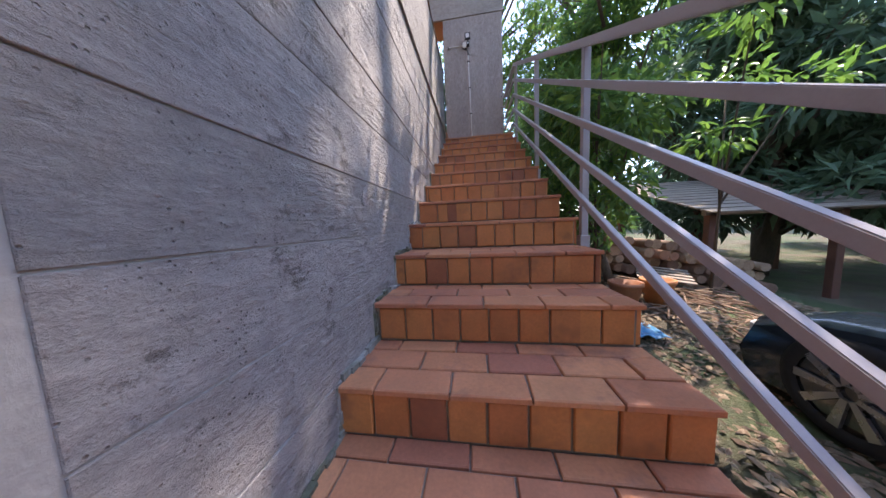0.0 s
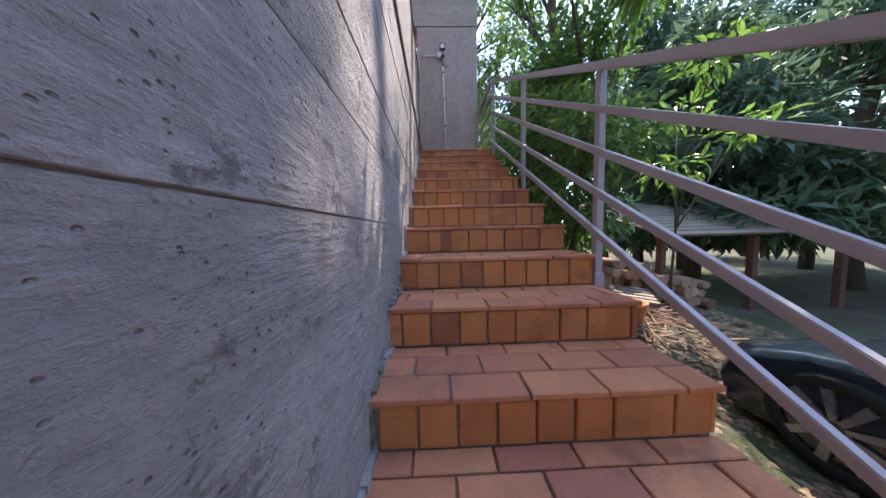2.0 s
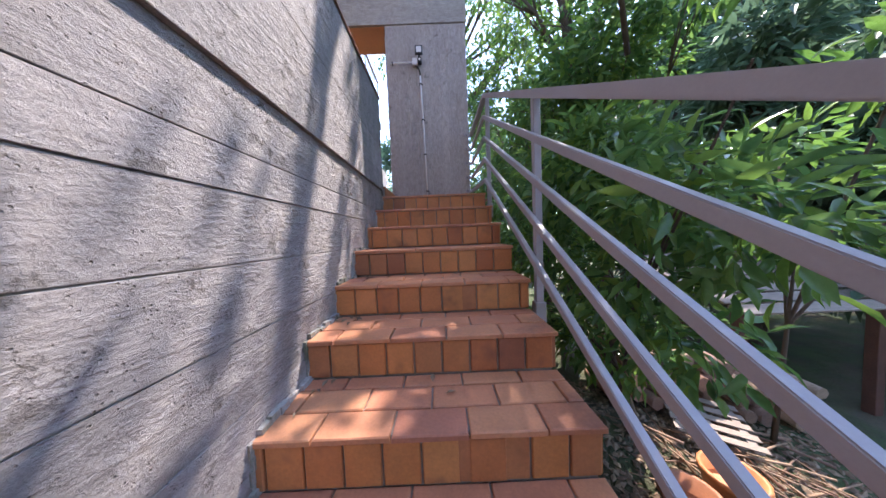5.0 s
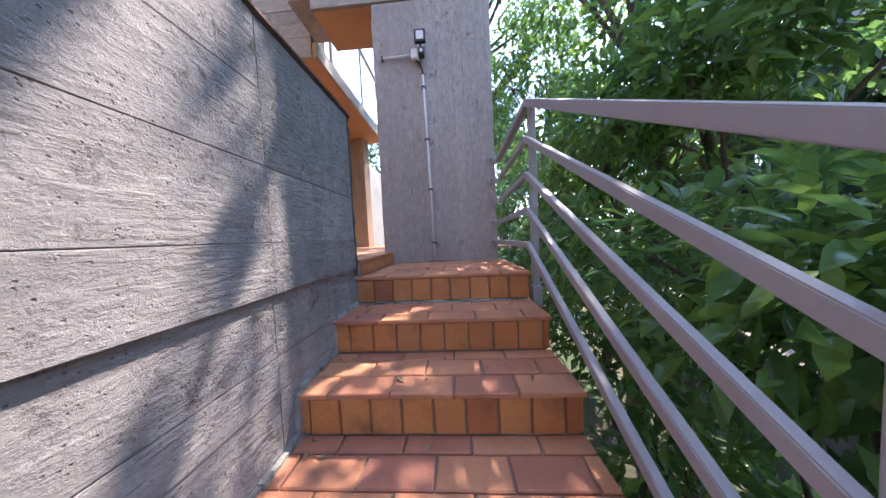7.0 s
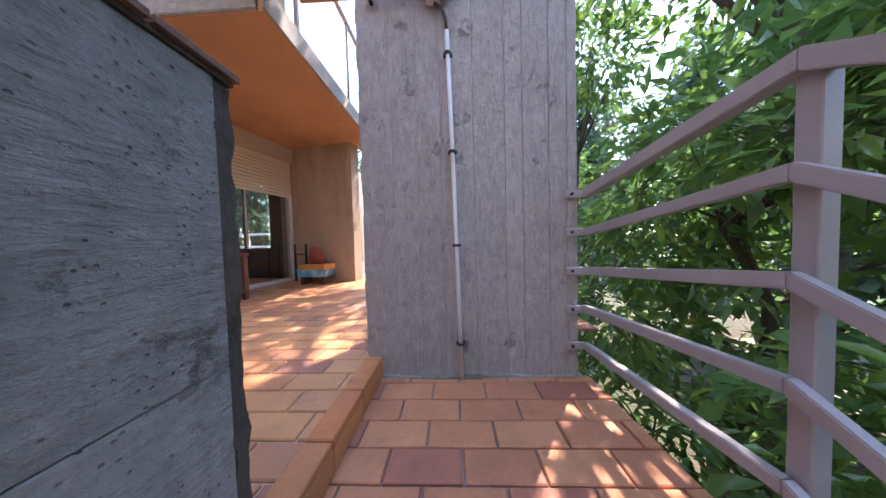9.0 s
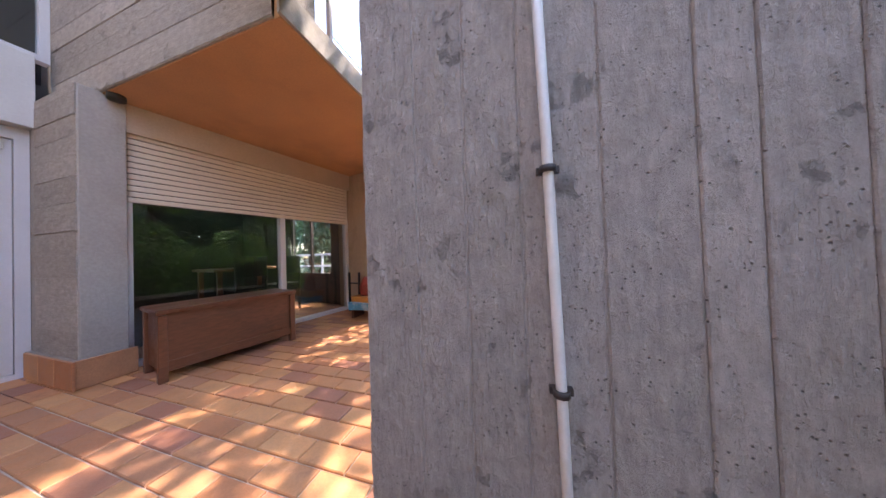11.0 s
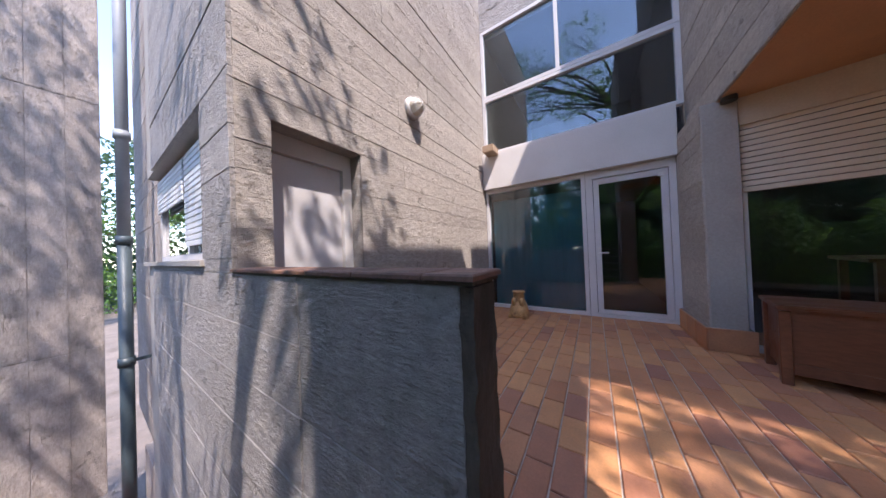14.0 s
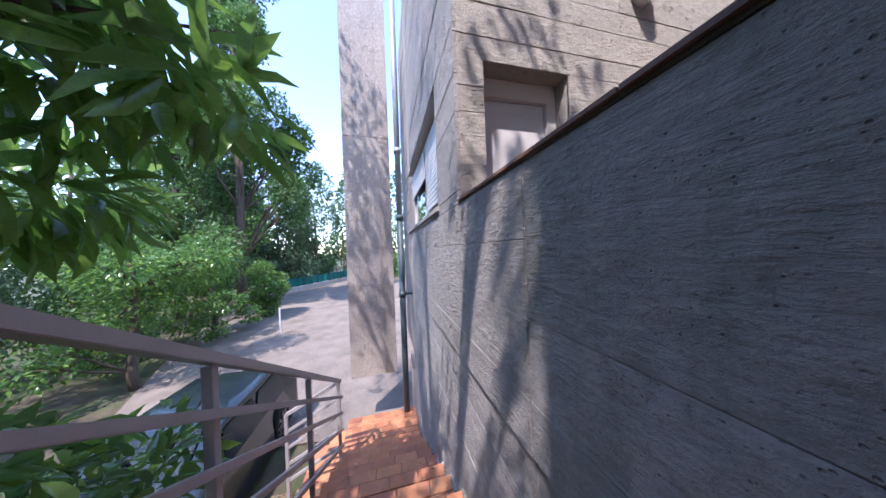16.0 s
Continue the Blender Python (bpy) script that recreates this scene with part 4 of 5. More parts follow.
tagged(part("hose", tube(bmesh.new(), [(XW + 0.12 + 0.25 * t, YH + 0.07 + 0.09 * math.sin(t * 2.4), ZP + 0.015 + 0.02 * (math.sin(t * 5) > 0.5)) for t in [i * 0.12 for i in range(14)]], 0.012, 8),
            mat("green_hose_rubber", (0.03, 0.12, 0.11), 0.4, var=0.1, bump=0.05)), "dark green garden hose lying by the wall", "hose")
fb = thing("fish_crate_lower", "blue and white flat cardboard box", "box")
M_BLUEB = mat("blue_printed_card", (0.08, 0.32, 0.52), 0.6, var=0.2, scale=9, fine=40, bump=0.05, stain=(0.5, 0.55, 0.55), stain_scale=9)
M_ORB = mat("orange_printed_card", (0.62, 0.27, 0.07), 0.6, var=0.15, scale=9, fine=40, bump=0.05)
em = lg @ Matrix.Translation((0.70, LY - 0.24, 0.12)) @ Matrix.Rotation(radians(12), 4, "Z")
part("tray", placed(boxbm(-0.22, 0.22, -0.14, 0.14, 0, 0.10, 0.004), em), M_BLUEB, fb)
part("lid", placed(boxbm(-0.226, 0.226, -0.146, 0.146, 0.085, 0.104, 0.003), em), M_BLUEB, fb)
for a in (-0.16, 0.16):
    part("support", placed(boxbm(a - 0.02, a + 0.02, -0.12, 0.12, -0.12, 0.0), em), M_WOODD, fb)
f2 = thing("flat_box", "orange cardboard tray under a red bag", "box")
em2 = em @ Matrix.Translation((0.02, 0.01, 0.105)) @ Matrix.Rotation(radians(-9), 4, "Z")
part("tray", placed(boxbm(-0.21, 0.21, -0.13, 0.13, 0, 0.075, 0.004), em2), M_ORB, f2)
part("rim", placed(boxbm(-0.215, 0.215, -0.135, 0.135, 0.055, 0.078, 0.003), em2), M_ORB, f2)
sk = squat([(0, 0.10, 0.07, 0), (0.05, 0.125, 0.09, 0), (0.14, 0.11, 0.08, -0.01), (0.21, 0.075, 0.06, -0.02), (0.25, 0.045, 0.04, -0.03), (0.27, 0.02, 0.02, -0.03)], 18)
for v in sk.verts:
    v.co += Vector(noise.noise_vector(v.co * 14)) * 0.012
tagged(part("bag", placed(sk, em2 @ Matrix.Translation((-0.02, 0, 0.079))), mat("red_woven_bag", (0.28, 0.05, 0.035), 0.6, var=0.3, scale=14, fine=80, bump=0.5)), "crumpled dark red bag on the boxes", "bag")
rk = thing("metal_rack", "black metal rack beside the end wall", "rack")
for a in (0.16, 0.38):
    part("upright", placed(boxbm(a, a + 0.025, LY - 0.12, LY - 0.095, 0, 0.62), lg), M_BLACK, rk)
part("crossbar", placed(boxbm(0.16, 0.405, LY - 0.118, LY - 0.098, 0.44, 0.46), lg), M_BLACK, rk)
# table and chairs dimly seen indoors
tb = thing("dining_table", "dark dining table inside the room", "table")
part("top", placed(boxbm(-2.3, -1.4, 1.0, 2.0, 0.70, 0.74, 0.005), lg), M_WOODD, tb)
for a, b in ((-2.25, 1.05), (-1.5, 1.05), (-2.25, 1.9), (-1.5, 1.9)):
    part("leg", placed(boxbm(a, a + 0.06, b, b + 0.06, 0, 0.70), lg), M_WOODD, tb)
chair = thing("dining_chair", "dark slim dining chair inside the room", "chair", "chairs at the table")
for nm, a in (("seat", (-0.2, 0.2, -0.2, 0.2, 0.43, 0.46)), ("backrest", (0.17, 0.2, -0.2, 0.2, 0.62, 0.92)), ("leg", (-0.2, -0.17, -0.2, -0.17, 0, 0.43)), ("leg", (-0.2, -0.17, 0.17, 0.2, 0, 0.43)), ("leg", (0.17, 0.2, -0.2, -0.17, 0, 0.9)), ("leg", (0.17, 0.2, 0.17, 0.2, 0, 0.9))):
    part(nm, boxbm(*a, 0.005), M_BLACK, chair)
pts_ = [(-1.05, 1.25), (-1.05, 1.75)]
chair.matrix_basis = Matrix.Translation((lg @ Vector((*pts_[0], 0))) * S) @ Matrix.Rotation(radians(-ANG), 4, "Z")
copy_thing(chair, Matrix.Translation((lg @ Vector((*pts_[1], 0))) * S) @ Matrix.Rotation(radians(-ANG + 8), 4, "Z"))

# ---- downpipe ----
dp = thing("downpipe", "grey downpipe with a dark cast lower length", "pipe")
part("upper_pipe", tube(bmesh.new(), [(0.17, -0.55, 3.72), (0.17, -0.55, 9.0)], 0.055, 14), M_PIPE, dp)
part("lower_pipe", tube(bmesh.new(), [(0.17, -0.55, -1.1), (0.17, -0.55, 3.72)], 0.058, 14), M_PIPED, dp)
for z_ in (2.25, 3.72, 5.0):
    part("collar", tube(bmesh.new(), [(0.17, -0.55, z_ - 0.05), (0.17, -0.55, z_ + 0.05)], 0.07, 14), M_PIPED if z_ < 4 else M_PIPE, dp)
part("clamp", boxbm(-0.1, 0.14, -0.56, -0.54, 2.23, 2.27), M_PIPED, dp)


# ---- foliage ----
def leaves(name, blobs, n, length, width, material, parent, seed, droop=0.25, shell=0.55, clump=0.0, segs=1, kind="stuff"):
    """Many single leaves on the shells of ellipsoids. blobs: centre and radii."""
    g = np.random.default_rng(seed)
    bl_ = np.array(blobs, dtype=float)
    vol = np.prod(bl_[:, 3:], axis=1) ** (2 / 3)
    idx = g.choice(len(bl_), n, p=vol / vol.sum())
    d = g.normal(size=(n, 3))
    d /= np.linalg.norm(d, axis=1)[:, None]
    rr = shell + (1 - shell) * g.random(n) ** 0.6
    if clump:
        lump = np.array([noise.noise(Vector(v) * clump) for v in (d * 1.7 + idx[:, None] * 3.1)])
        rr *= 1 + 0.28 * lump
        keep = lump > -0.22
        idx, d, rr = idx[keep], d[keep], rr[keep]
        n = len(idx)
    c = bl_[idx, :3] + d * rr[:, None] * bl_[idx, 3:]
    out = d + g.normal(size=(n, 3)) * 0.7
    out[:, 2] -= droop
    out /= np.linalg.norm(out, axis=1)[:, None]
    side = np.cross(out, g.normal(size=(n, 3)) * 0.5 + (0, 0, 1))
    side /= np.linalg.norm(side, axis=1)[:, None] + 1e-9
    up = np.cross(side, out)
    L = length * g.uniform(0.65, 1.25, n)[:, None]
    Wd = width * g.uniform(0.75, 1.2, n)[:, None] / 2
    if segs == 1:
        vs = np.stack([c, c + out * L * 0.45 + side * Wd + up * Wd * 0.3, c + out * L * 0.5 - up * Wd * 0.2, c + out * L * 0.45 - side * Wd + up * Wd * 0.3, c + out * L - up * L * 0.12], 1)
        fs = np.array([(0, 1, 2), (0, 2, 3), (1, 4, 2), (2, 4, 3)])
    else:
        vs = np.stack([c, c + out * L * 0.25 + side * Wd * 0.8 + up * Wd * 0.25, c + out * L * 0.25 - up * Wd * 0.1, c + out * L * 0.25 - side * Wd * 0.8 + up * Wd * 0.25,
                       c + out * L * 0.62 + side * Wd * 0.85 + up * Wd * 0.2, c + out * L * 0.65 - up * L * 0.05, c + out * L * 0.62 - side * Wd * 0.85 + up * Wd * 0.2, c + out * L - up * L * 0.16], 1)
        fs = np.array([(0, 1, 2), (0, 2, 3), (1, 4, 5), (1, 5, 2), (2, 5, 6), (2, 6, 3), (4, 7, 5), (5, 7, 6)])
    k = vs.shape[1]
    V = vs.reshape(-1, 3) * S
    F = (fs[None] + (np.arange(n) * k)[:, None, None]).reshape(-1, 3)
    me = bpy.data.meshes.new(name)
    me.from_pydata(V.tolist(), [], F.tolist())
    me.materials.append(material)
    me.polygons.foreach_set("use_smooth", [True] * len(me.polygons))
    o = new(name, me)
    o.parent = parent
    if kind:
        o["kind"] = kind
    return o


def tree(name, label, x, y, h, blobs, n, length, width, material, seed, trunk=0.12, droop=0.3, clump=1.6, shell=0.5, z0=None):
    t_ = thing(name, label, "tree")
    g = random.Random(seed)
    zb = ground_height(x, y) - 0.1 if z0 is None else z0
    pts = [(x + 0.10 * math.sin(i * 1.3 + seed), y + 0.10 * math.cos(i * 1.7 + seed), zb + (h - zb) * i / 7) for i in range(8)]
    part("trunk", tube(bmesh.new(), pts, trunk, 9, trunk * 0.35), M_BARK, t_)
    lb = bmesh.new()
    for b in blobs:
        p = pts[min(6, max(1, int(7 * (b[2] - zb) / (h - zb) - 0.8)))]
        q = Vector(b[:3])
        m_ = (Vector(p) + q) / 2 + Vector((g.uniform(-.2, .2), g.uniform(-.2, .2), 0.1))
        tube(lb, [p, m_, q], trunk * 0.35, 6, trunk * 0.08)
        for _ in range(3):
            e = q + Vector((g.uniform(-1, 1) * b[3], g.uniform(-1, 1) * b[4], g.uniform(-0.6, 0.9) * b[5])) * 0.8
            tube(lb, [m_, (m_ + e) / 2 + Vector((0, 0, 0.05)), e], trunk * 0.15, 5, trunk * 0.04)
    part("branchwork", lb, M_BARK, t_)
    leaves("crown", blobs, n, length, width, material, t_, seed, droop, shell, clump)
    return t_


def blobs_in(seed, n, x, y, z, r):
    g = random.Random(seed)
    return [(g.uniform(*x), g.uniform(*y), g.uniform(*z), *(lambda q: (q * g.uniform(0.8, 1.2), q * g.uniform(0.8, 1.2), q * g.uniform(0.65, 0.95)))(g.uniform(*r))) for _ in range(n)]


# laurel thicket beside the railing
for sd, (xr, yr, zr, cnt_, nl) in enumerate((((1.75, 2.5), (2.9, 4.3), (0.7, 2.6), 12, 3600), ((1.75, 2.8), (4.3, 6.3), (1.2, 4.3), 16, 6200), ((1.9, 3.6), (3.6, 6.0), (3.4, 6.0), 13, 5500), ((1.4, 3.4), (6.2, 8.8), (1.2, 6.0), 16, 9000))):
    bs = blobs_in(40 + sd, cnt_, xr, yr, zr, (0.34, 0.62))
    tree("laurel_shrub", "dense glossy dark green laurel by the railing", (xr[0] + xr[1]) / 2 + 0.2, (yr[0] + yr[1]) / 2, zr[1], bs, nl, 0.15, 0.055, M_LEAF, 40 + sd, 0.06, 0.35, 1.2, 0.5)
M_LEAFL = leaf_mat("fresh_laurel_leaf", [(0.16, 0.32, 0.06), (0.12, 0.25, 0.055), (0.22, 0.38, 0.07), (0.09, 0.20, 0.05)], 0.3)
bsp = thing("laurel_spray", "laurel sprays hanging beside the stair railing", "branch")
for i in range(4):
    part("twig", tube(bmesh.new(), [(2.1, 3.4, 0.4), (1.9, 3.0, 1.3), (1.75 - 0.07 * i, 2.75 - 0.2 * i, 1.75 + 0.2 * i)], 0.018, 6, 0.004), M_BARK, bsp)
leaves("leaf_sprays", [(1.75, 2.9, 1.55, 0.3, 0.4, 0.3), (1.6, 2.6, 2.05, 0.22, 0.35, 0.3), (2.0, 2.5, 1.9, 0.35, 0.4, 0.35), (2.1, 2.9, 1.2, 0.35, 0.4, 0.35), (1.7, 3.2, 2.4, 0.3, 0.4, 0.4)], 1400, 0.14, 0.048, M_LEAF, bsp, 78, 0.5, 0.15, 0, 2)
# branch hanging over the upper flight
bb_ = thing("laurel_branch", "overhanging laurel branch with long green leaves", "branch")
for i in range(4):
    part("twig", tube(bmesh.new(), [(2.1, 3.3, 3.2), (1.75, 3.0, 3.9), (1.45 - 0.1 * i, 2.7 - 0.15 * i, 4.15 + 0.12 * i)], 0.02, 6, 0.005), M_BARK, bb_)
leaves("leaf_sprays", [(1.62, 2.75, 4.25, 0.34, 0.45, 0.22), (1.9, 2.4, 4.0, 0.38, 0.5, 0.3), (2.1, 3.0, 4.5, 0.4, 0.5, 0.3), (1.45, 3.25, 4.55, 0.25, 0.3, 0.18), (2.3, 2.3, 3.5, 0.4, 0.5, 0.3), (1.2, 2.75, 3.8, 0.26, 0.34, 0.14)], 820, 0.30, 0.08, M_LEAFL, bb_, 77, 0.5, 0.2, 0, 2)
# tree above the terrace, which dapples wall and patio
bs = blobs_in(61, 20, (-0.6, 3.4), (7.0, 9.6), (6.4, 10.6), (0.6, 1.05))
tree("broadleaf_tree", "tall broadleaf tree behind the terrace", 1.3, 8.6, 9.5, bs, 8000, 0.13, 0.06, M_LEAF, 61, 0.17)
# added tree, mostly out of view: its clumps throw dapples on walls and door
bs = blobs_in(62, 15, (1.6, 4.2), (3.6, 6.6), (6.2, 9.6), (0.55, 0.9))
bs += blobs_in(64, 3, (0.4, 1.5), (4.3, 5.3), (7.9, 9.2), (0.35, 0.55))
bs += blobs_in(63, 9, (2.2, 4.4), (1.2, 4.2), (9.3, 11.6), (0.5, 0.8))
tree("broadleaf_tree", "leafy tree added above view to dapple walls and door", 2.9, 5.4, 9.6, bs, 7800, 0.13, 0.06, M_LEAF, 62, 0.13)

# conifers and woods to the east
for i, (x, y, h) in enumerate(((7.2, 8.2, 8.5), (9.5, 5.2, 9.5), (8.6, 11.5, 9.0), (12.5, 7.5, 11), (11.5, 1.8, 9), (5.2, 12.5, 8.5), (15.5, 3.5, 12), (15, 11, 12), (3.2, 14.5, 9), (-1.5, 16, 10), (6.6, 5.8, 5.5), (13.4, -24, 10), (15.0, -20.5, 11), (10.9, -31, 10), (17.5, -18, 12), (9.0, 8.2, 8), (12.0, 4.6, 9), (10.3, 2.9, 6), (-8.0, 13.5, 8), (-5.5, 17, 9), (-11, 15, 10))):
    g = random.Random(i + 5)
    bs = []
    for j in range(16):
        f = j / 15
        a = g.uniform(0, 6.28)
        r_ = (1 - f) * 2.3 * g.uniform(0.5, 1.0)
        bs.append((x + r_ * math.cos(a), y + r_ * math.sin(a), 0.9 + f * (h - 0.9), 1.15 - 0.5 * f, 1.15 - 0.5 * f, 0.42))
    tree("conifer", "dark blue-green conifer with layered branches", x, y, h, bs, 8000, 0.36, 0.10, M_LEAFD, 90 + i, 0.16, 0.4, 1.6, 0.2)

# trees beyond the drive
for i, (x, y, h, wd, nl) in enumerate(((9.9, -14.6, 24, 3.7, 42000), (13.6, -15.0, 15, 2.6, 9000), (17.0, -27.5, 24, 3.6, 14000))):
    bs = blobs_in(120 + i, 30, (x - wd, x + wd), (y - wd, y + wd), (2.5, h - 1), (0.9, 1.5))
    bs = [(x + (b[0] - x) * (1.15 - 0.75 * (b[2] / h) ** 2), y + (b[1] - y) * (1.15 - 0.75 * (b[2] / h) ** 2), *b[2:5], b[5] * 1.5) for b in bs]
    tree("poplar", "tall light green poplar beyond the drive", x, y, h, bs, nl, 0.24, 0.15, M_LEAFP, 120 + i, 0.3, 0.2, 2.0, 0.4)
for i, (x, y, h, r_) in enumerate(((8.0, -5.2, 3.4, 1.5), (9.8, -7.6, 4.4, 1.8), (8.6, -9.6, 3.0, 1.3), (12.0, -5.6, 6.0, 2.2), (13.5, -9.5, 7, 2.4), (7.9, -13.0, 2.4, 1.1), (13.5, -26, 9, 2.6), (14.5, -29, 9, 3.0), (3.0, -38, 9, 3.0), (11.6, -1.6, 5.5, 2.0), (15, -14, 8, 2.8), (0.5, -32, 9, 3.2), (15, -22, 10, 3.2), (9.5, -30.5, 10, 3.2), (12.8, -27.5, 10, 3.2), (6.8, -35, 10, 3.4))):
    bs = blobs_in(150 + i, 11, (x - r_, x + r_), (y - r_, y + r_), (-0.2, h), (r_ * 0.42, r_ * 0.66))
    far = y < -18
    tree("broadleaf_tree", "dense green bushy tree beyond the drive", x, y, h, bs, 7000, 0.26 if far else 0.17, 0.16 if far else 0.085, M_LEAFD if i in (3, 6, 7, 8, 13, 14) else M_LEAFP if i in (4, 9) else M_LEAF, 150 + i, 0.14, 0.3, 1.6, 0.4)
# far belt of woods round the place
g = random.Random(9)
bs = []
for i in range(90):
    a = math.tau * i / 90 + g.uniform(-0.03, 0.03)
    d_ = g.uniform(36, 46)
    hh = g.uniform(7.5, 12.0)
    bs.append((d_ * math.cos(a), d_ * math.sin(a), hh * 0.8, 3.4, 3.4, hh))
o = leaves("far_woods", bs, 100000, 0.75, 0.42, M_LEAFD, None, 300, 0.2, 0.75)
tagged(o, "dark green belt of distant woods", "woods", kind="stuff")

# ---- drive side: fence, low wall, post ----
M_TARP = mat("teal_tarpaulin", (0.02, 0.30, 0.32), 0.5, var=0.2, scale=2, fine=20, bump=0.3)
fn = thing("tarp_fence", "teal tarpaulin fence along a low wall", "fence")
fm = Matrix.Translation((11.2, -21.0, -0.82)) @ Matrix.Rotation(radians(-118), 4, "Z")
tp = bmesh.new()
rows_ = [[tp.verts.new((i * 0.25, 0.06 * math.sin(i * 1.7) + 0.03 * k, 0.5 + 0.9 * k + 0.04 * math.sin(i * 0.9))) for i in range(49)] for k in (0, 1)]
for i in range(48):
    tp.faces.new((rows_[0][i], rows_[0][i + 1], rows_[1][i + 1], rows_[1][i])).smooth = True
bmesh.ops.solidify(tp, geom=tp.faces[:], thickness=0.012)
part("tarpaulin", placed(tp, fm), M_TARP, fn)
for i in range(7):
    part("stake", placed(boxbm(i * 2 - 0.02, i * 2 + 0.02, -0.12, -0.08, 0, 1.45), fm), M_DARKM, fn)
structure("low_wall", placed(boxbm(-0.2, 12.2, -0.25, 0.25, -0.1, 0.5, 0.02), fm), M_CONC_S, "low rough stone kerb wall under the fence", "wall")
ps = thing("sign_post", "short white post by the drive", "post")
part("post", boxbm(5.5, 5.56, -8.9, -8.84, -1.05, 0.5, 0.004), M_LIGHTP, ps)
part("cap", boxbm(5.49, 5.57, -8.91, -8.83, 0.5, 0.53, 0.004), M_LIGHTP, ps)
# gravel stones and litter
def scatter(name, n, xr, yr, size, material, seed, label, category, zoff=0.0):
    g2 = np.random.default_rng(seed)
    bm = bmesh.new()
    for _ in range(n):
        x, y = g2.uniform(*xr), g2.uniform(*yr)
        s_ = size * g2.uniform(0.4, 1.3)
        zc = ground_height(x, y) + zoff
        a = g2.uniform(0, 6.28)
        u, v_ = Vector((math.cos(a), math.sin(a), g2.uniform(-0.2, 0.3))) * s_, Vector((-math.sin(a), math.cos(a), g2.uniform(-0.2, 0.3))) * s_ * g2.uniform(0.25, 0.7)
        c = Vector((x, y, zc + s_ * 0.15))
        q = [bm.verts.new(c + u), bm.verts.new(c + v_), bm.verts.new(c - u), bm.verts.new(c - v_), bm.verts.new(c + Vector((0, 0, s_ * 0.35)))]
        for i in range(4):
            bm.faces.new((q[i], q[(i + 1) % 4], q[4]))
    o = part(name, bm, material)
    return tagged(o, label, category, kind="stuff")


LIT = mat("dry_litter", (0.2, 0.13, 0.08), 0.9, var=0.2, bump=0, random_col=[(0.22, 0.15, 0.09), (0.14, 0.09, 0.06), (0.3, 0.22, 0.14), (0.10, 0.08, 0.05)])
fl_ = np.random.default_rng(15)
fallen = thing("fallen_leaves", "few dry brown leaves on the stairs", "leaves", kind="stuff")
fb_ = bmesh.new()
for _ in range(60):
    k = int(fl_.integers(5, 13))
    edge = fl_.random() < 0.7
    x, y = (fl_.uniform(0.03, 0.16) if edge else fl_.uniform(0.1, 1.05)), k * T + (fl_.uniform(0.2, 0.29) if fl_.random() < 0.6 else fl_.uniform(0.03, 0.28))
    a, l_ = fl_.uniform(0, 6.28), fl_.uniform(0.012, 0.03)
    c, u = Vector((x, y, k * R + 0.004)), Vector((math.cos(a), math.sin(a), 0)) * l_
    w_ = Vector((-u.y, u.x, 0)) * 0.4
    vv = [fb_.verts.new(p) for p in (c - u, c + w_ + Vector((0, 0, 0.007)), c + u + Vector((0, 0, 0.004)), c - w_ + Vector((0, 0, 0.006)))]
    fb_.faces.new((vv[0], vv[1], vv[2]))
    fb_.faces.new((vv[0], vv[2], vv[3]))
part("leaf", fb_, LIT, fallen)
scatter("leaf_litter", 9000, (1.25, 4.6), (0.0, 4.2), 0.04, LIT, 5, "dry leaves and bark scraps on the ground", "litter")
STN = mat("pale_stone", (0.45, 0.38, 0.32), 0.9, var=0.2, bump=0, random_col=[(0.27, 0.23, 0.2), (0.19, 0.16, 0.14), (0.33, 0.28, 0.25)])
scatter("gravel", 6000, (0.0, 6.0), (-9.0, -0.9), 0.025, STN, 6, "loose pale gravel on the drive", "gravel", 0.035)

# ---- shed, woodpile, car ----
sd_ = thing("lean_to_shed", "low open shed with a slatted wooden roof", "shed")
M_GREYW = mat("weathered_grey_wood", (0.27, 0.215, 0.17), 0.85, var=0.25, scale=4, fine=50, bump=0.3, stretch=(0.2, 1, 1))
for i in range(13):
    f = i / 12
    part("roof_board", placed(boxbm(3.9, 7.6, -0.09, 0.09, -0.012, 0.012, 0.003), Matrix.Translation((0, 4.0 + f * 2.6, 0.93 + f * 0.75)) @ Matrix.Rotation(radians(16), 4, "X")), M_GREYW, sd_)
for x, y in ((4.1, 4.15), (5.75, 4.15), (7.4, 4.15), (4.1, 6.4), (5.75, 6.4), (7.4, 6.4)):
    part("post", boxbm(x - 0.05, x + 0.05, y - 0.05, y + 0.05, ground_height(x, y) - 0.1, 0.92 + (y - 4.15) * 0.285, 0.005), mat("rusty_post", (0.14, 0.06, 0.04), 0.8, var=0.2) if "rusty_post" not in bpy.data.materials else bpy.data.materials["rusty_post"], sd_)
part("rafter", boxbm(4.0, 7.5, 4.1, 4.18, 0.86, 0.93), M_GREYW, sd_)
wp = thing("woodpile", "untidy pile of split logs and planks", "woodpile")
M_LOG = mat("split_log", (0.3, 0.17, 0.10), 0.9, var=0.25, scale=8, fine=60, bump=0.3, random_col=[(0.26, 0.13, 0.08), (0.36, 0.24, 0.15), (0.18, 0.10, 0.07), (0.42, 0.30, 0.2)])
g = random.Random(21)
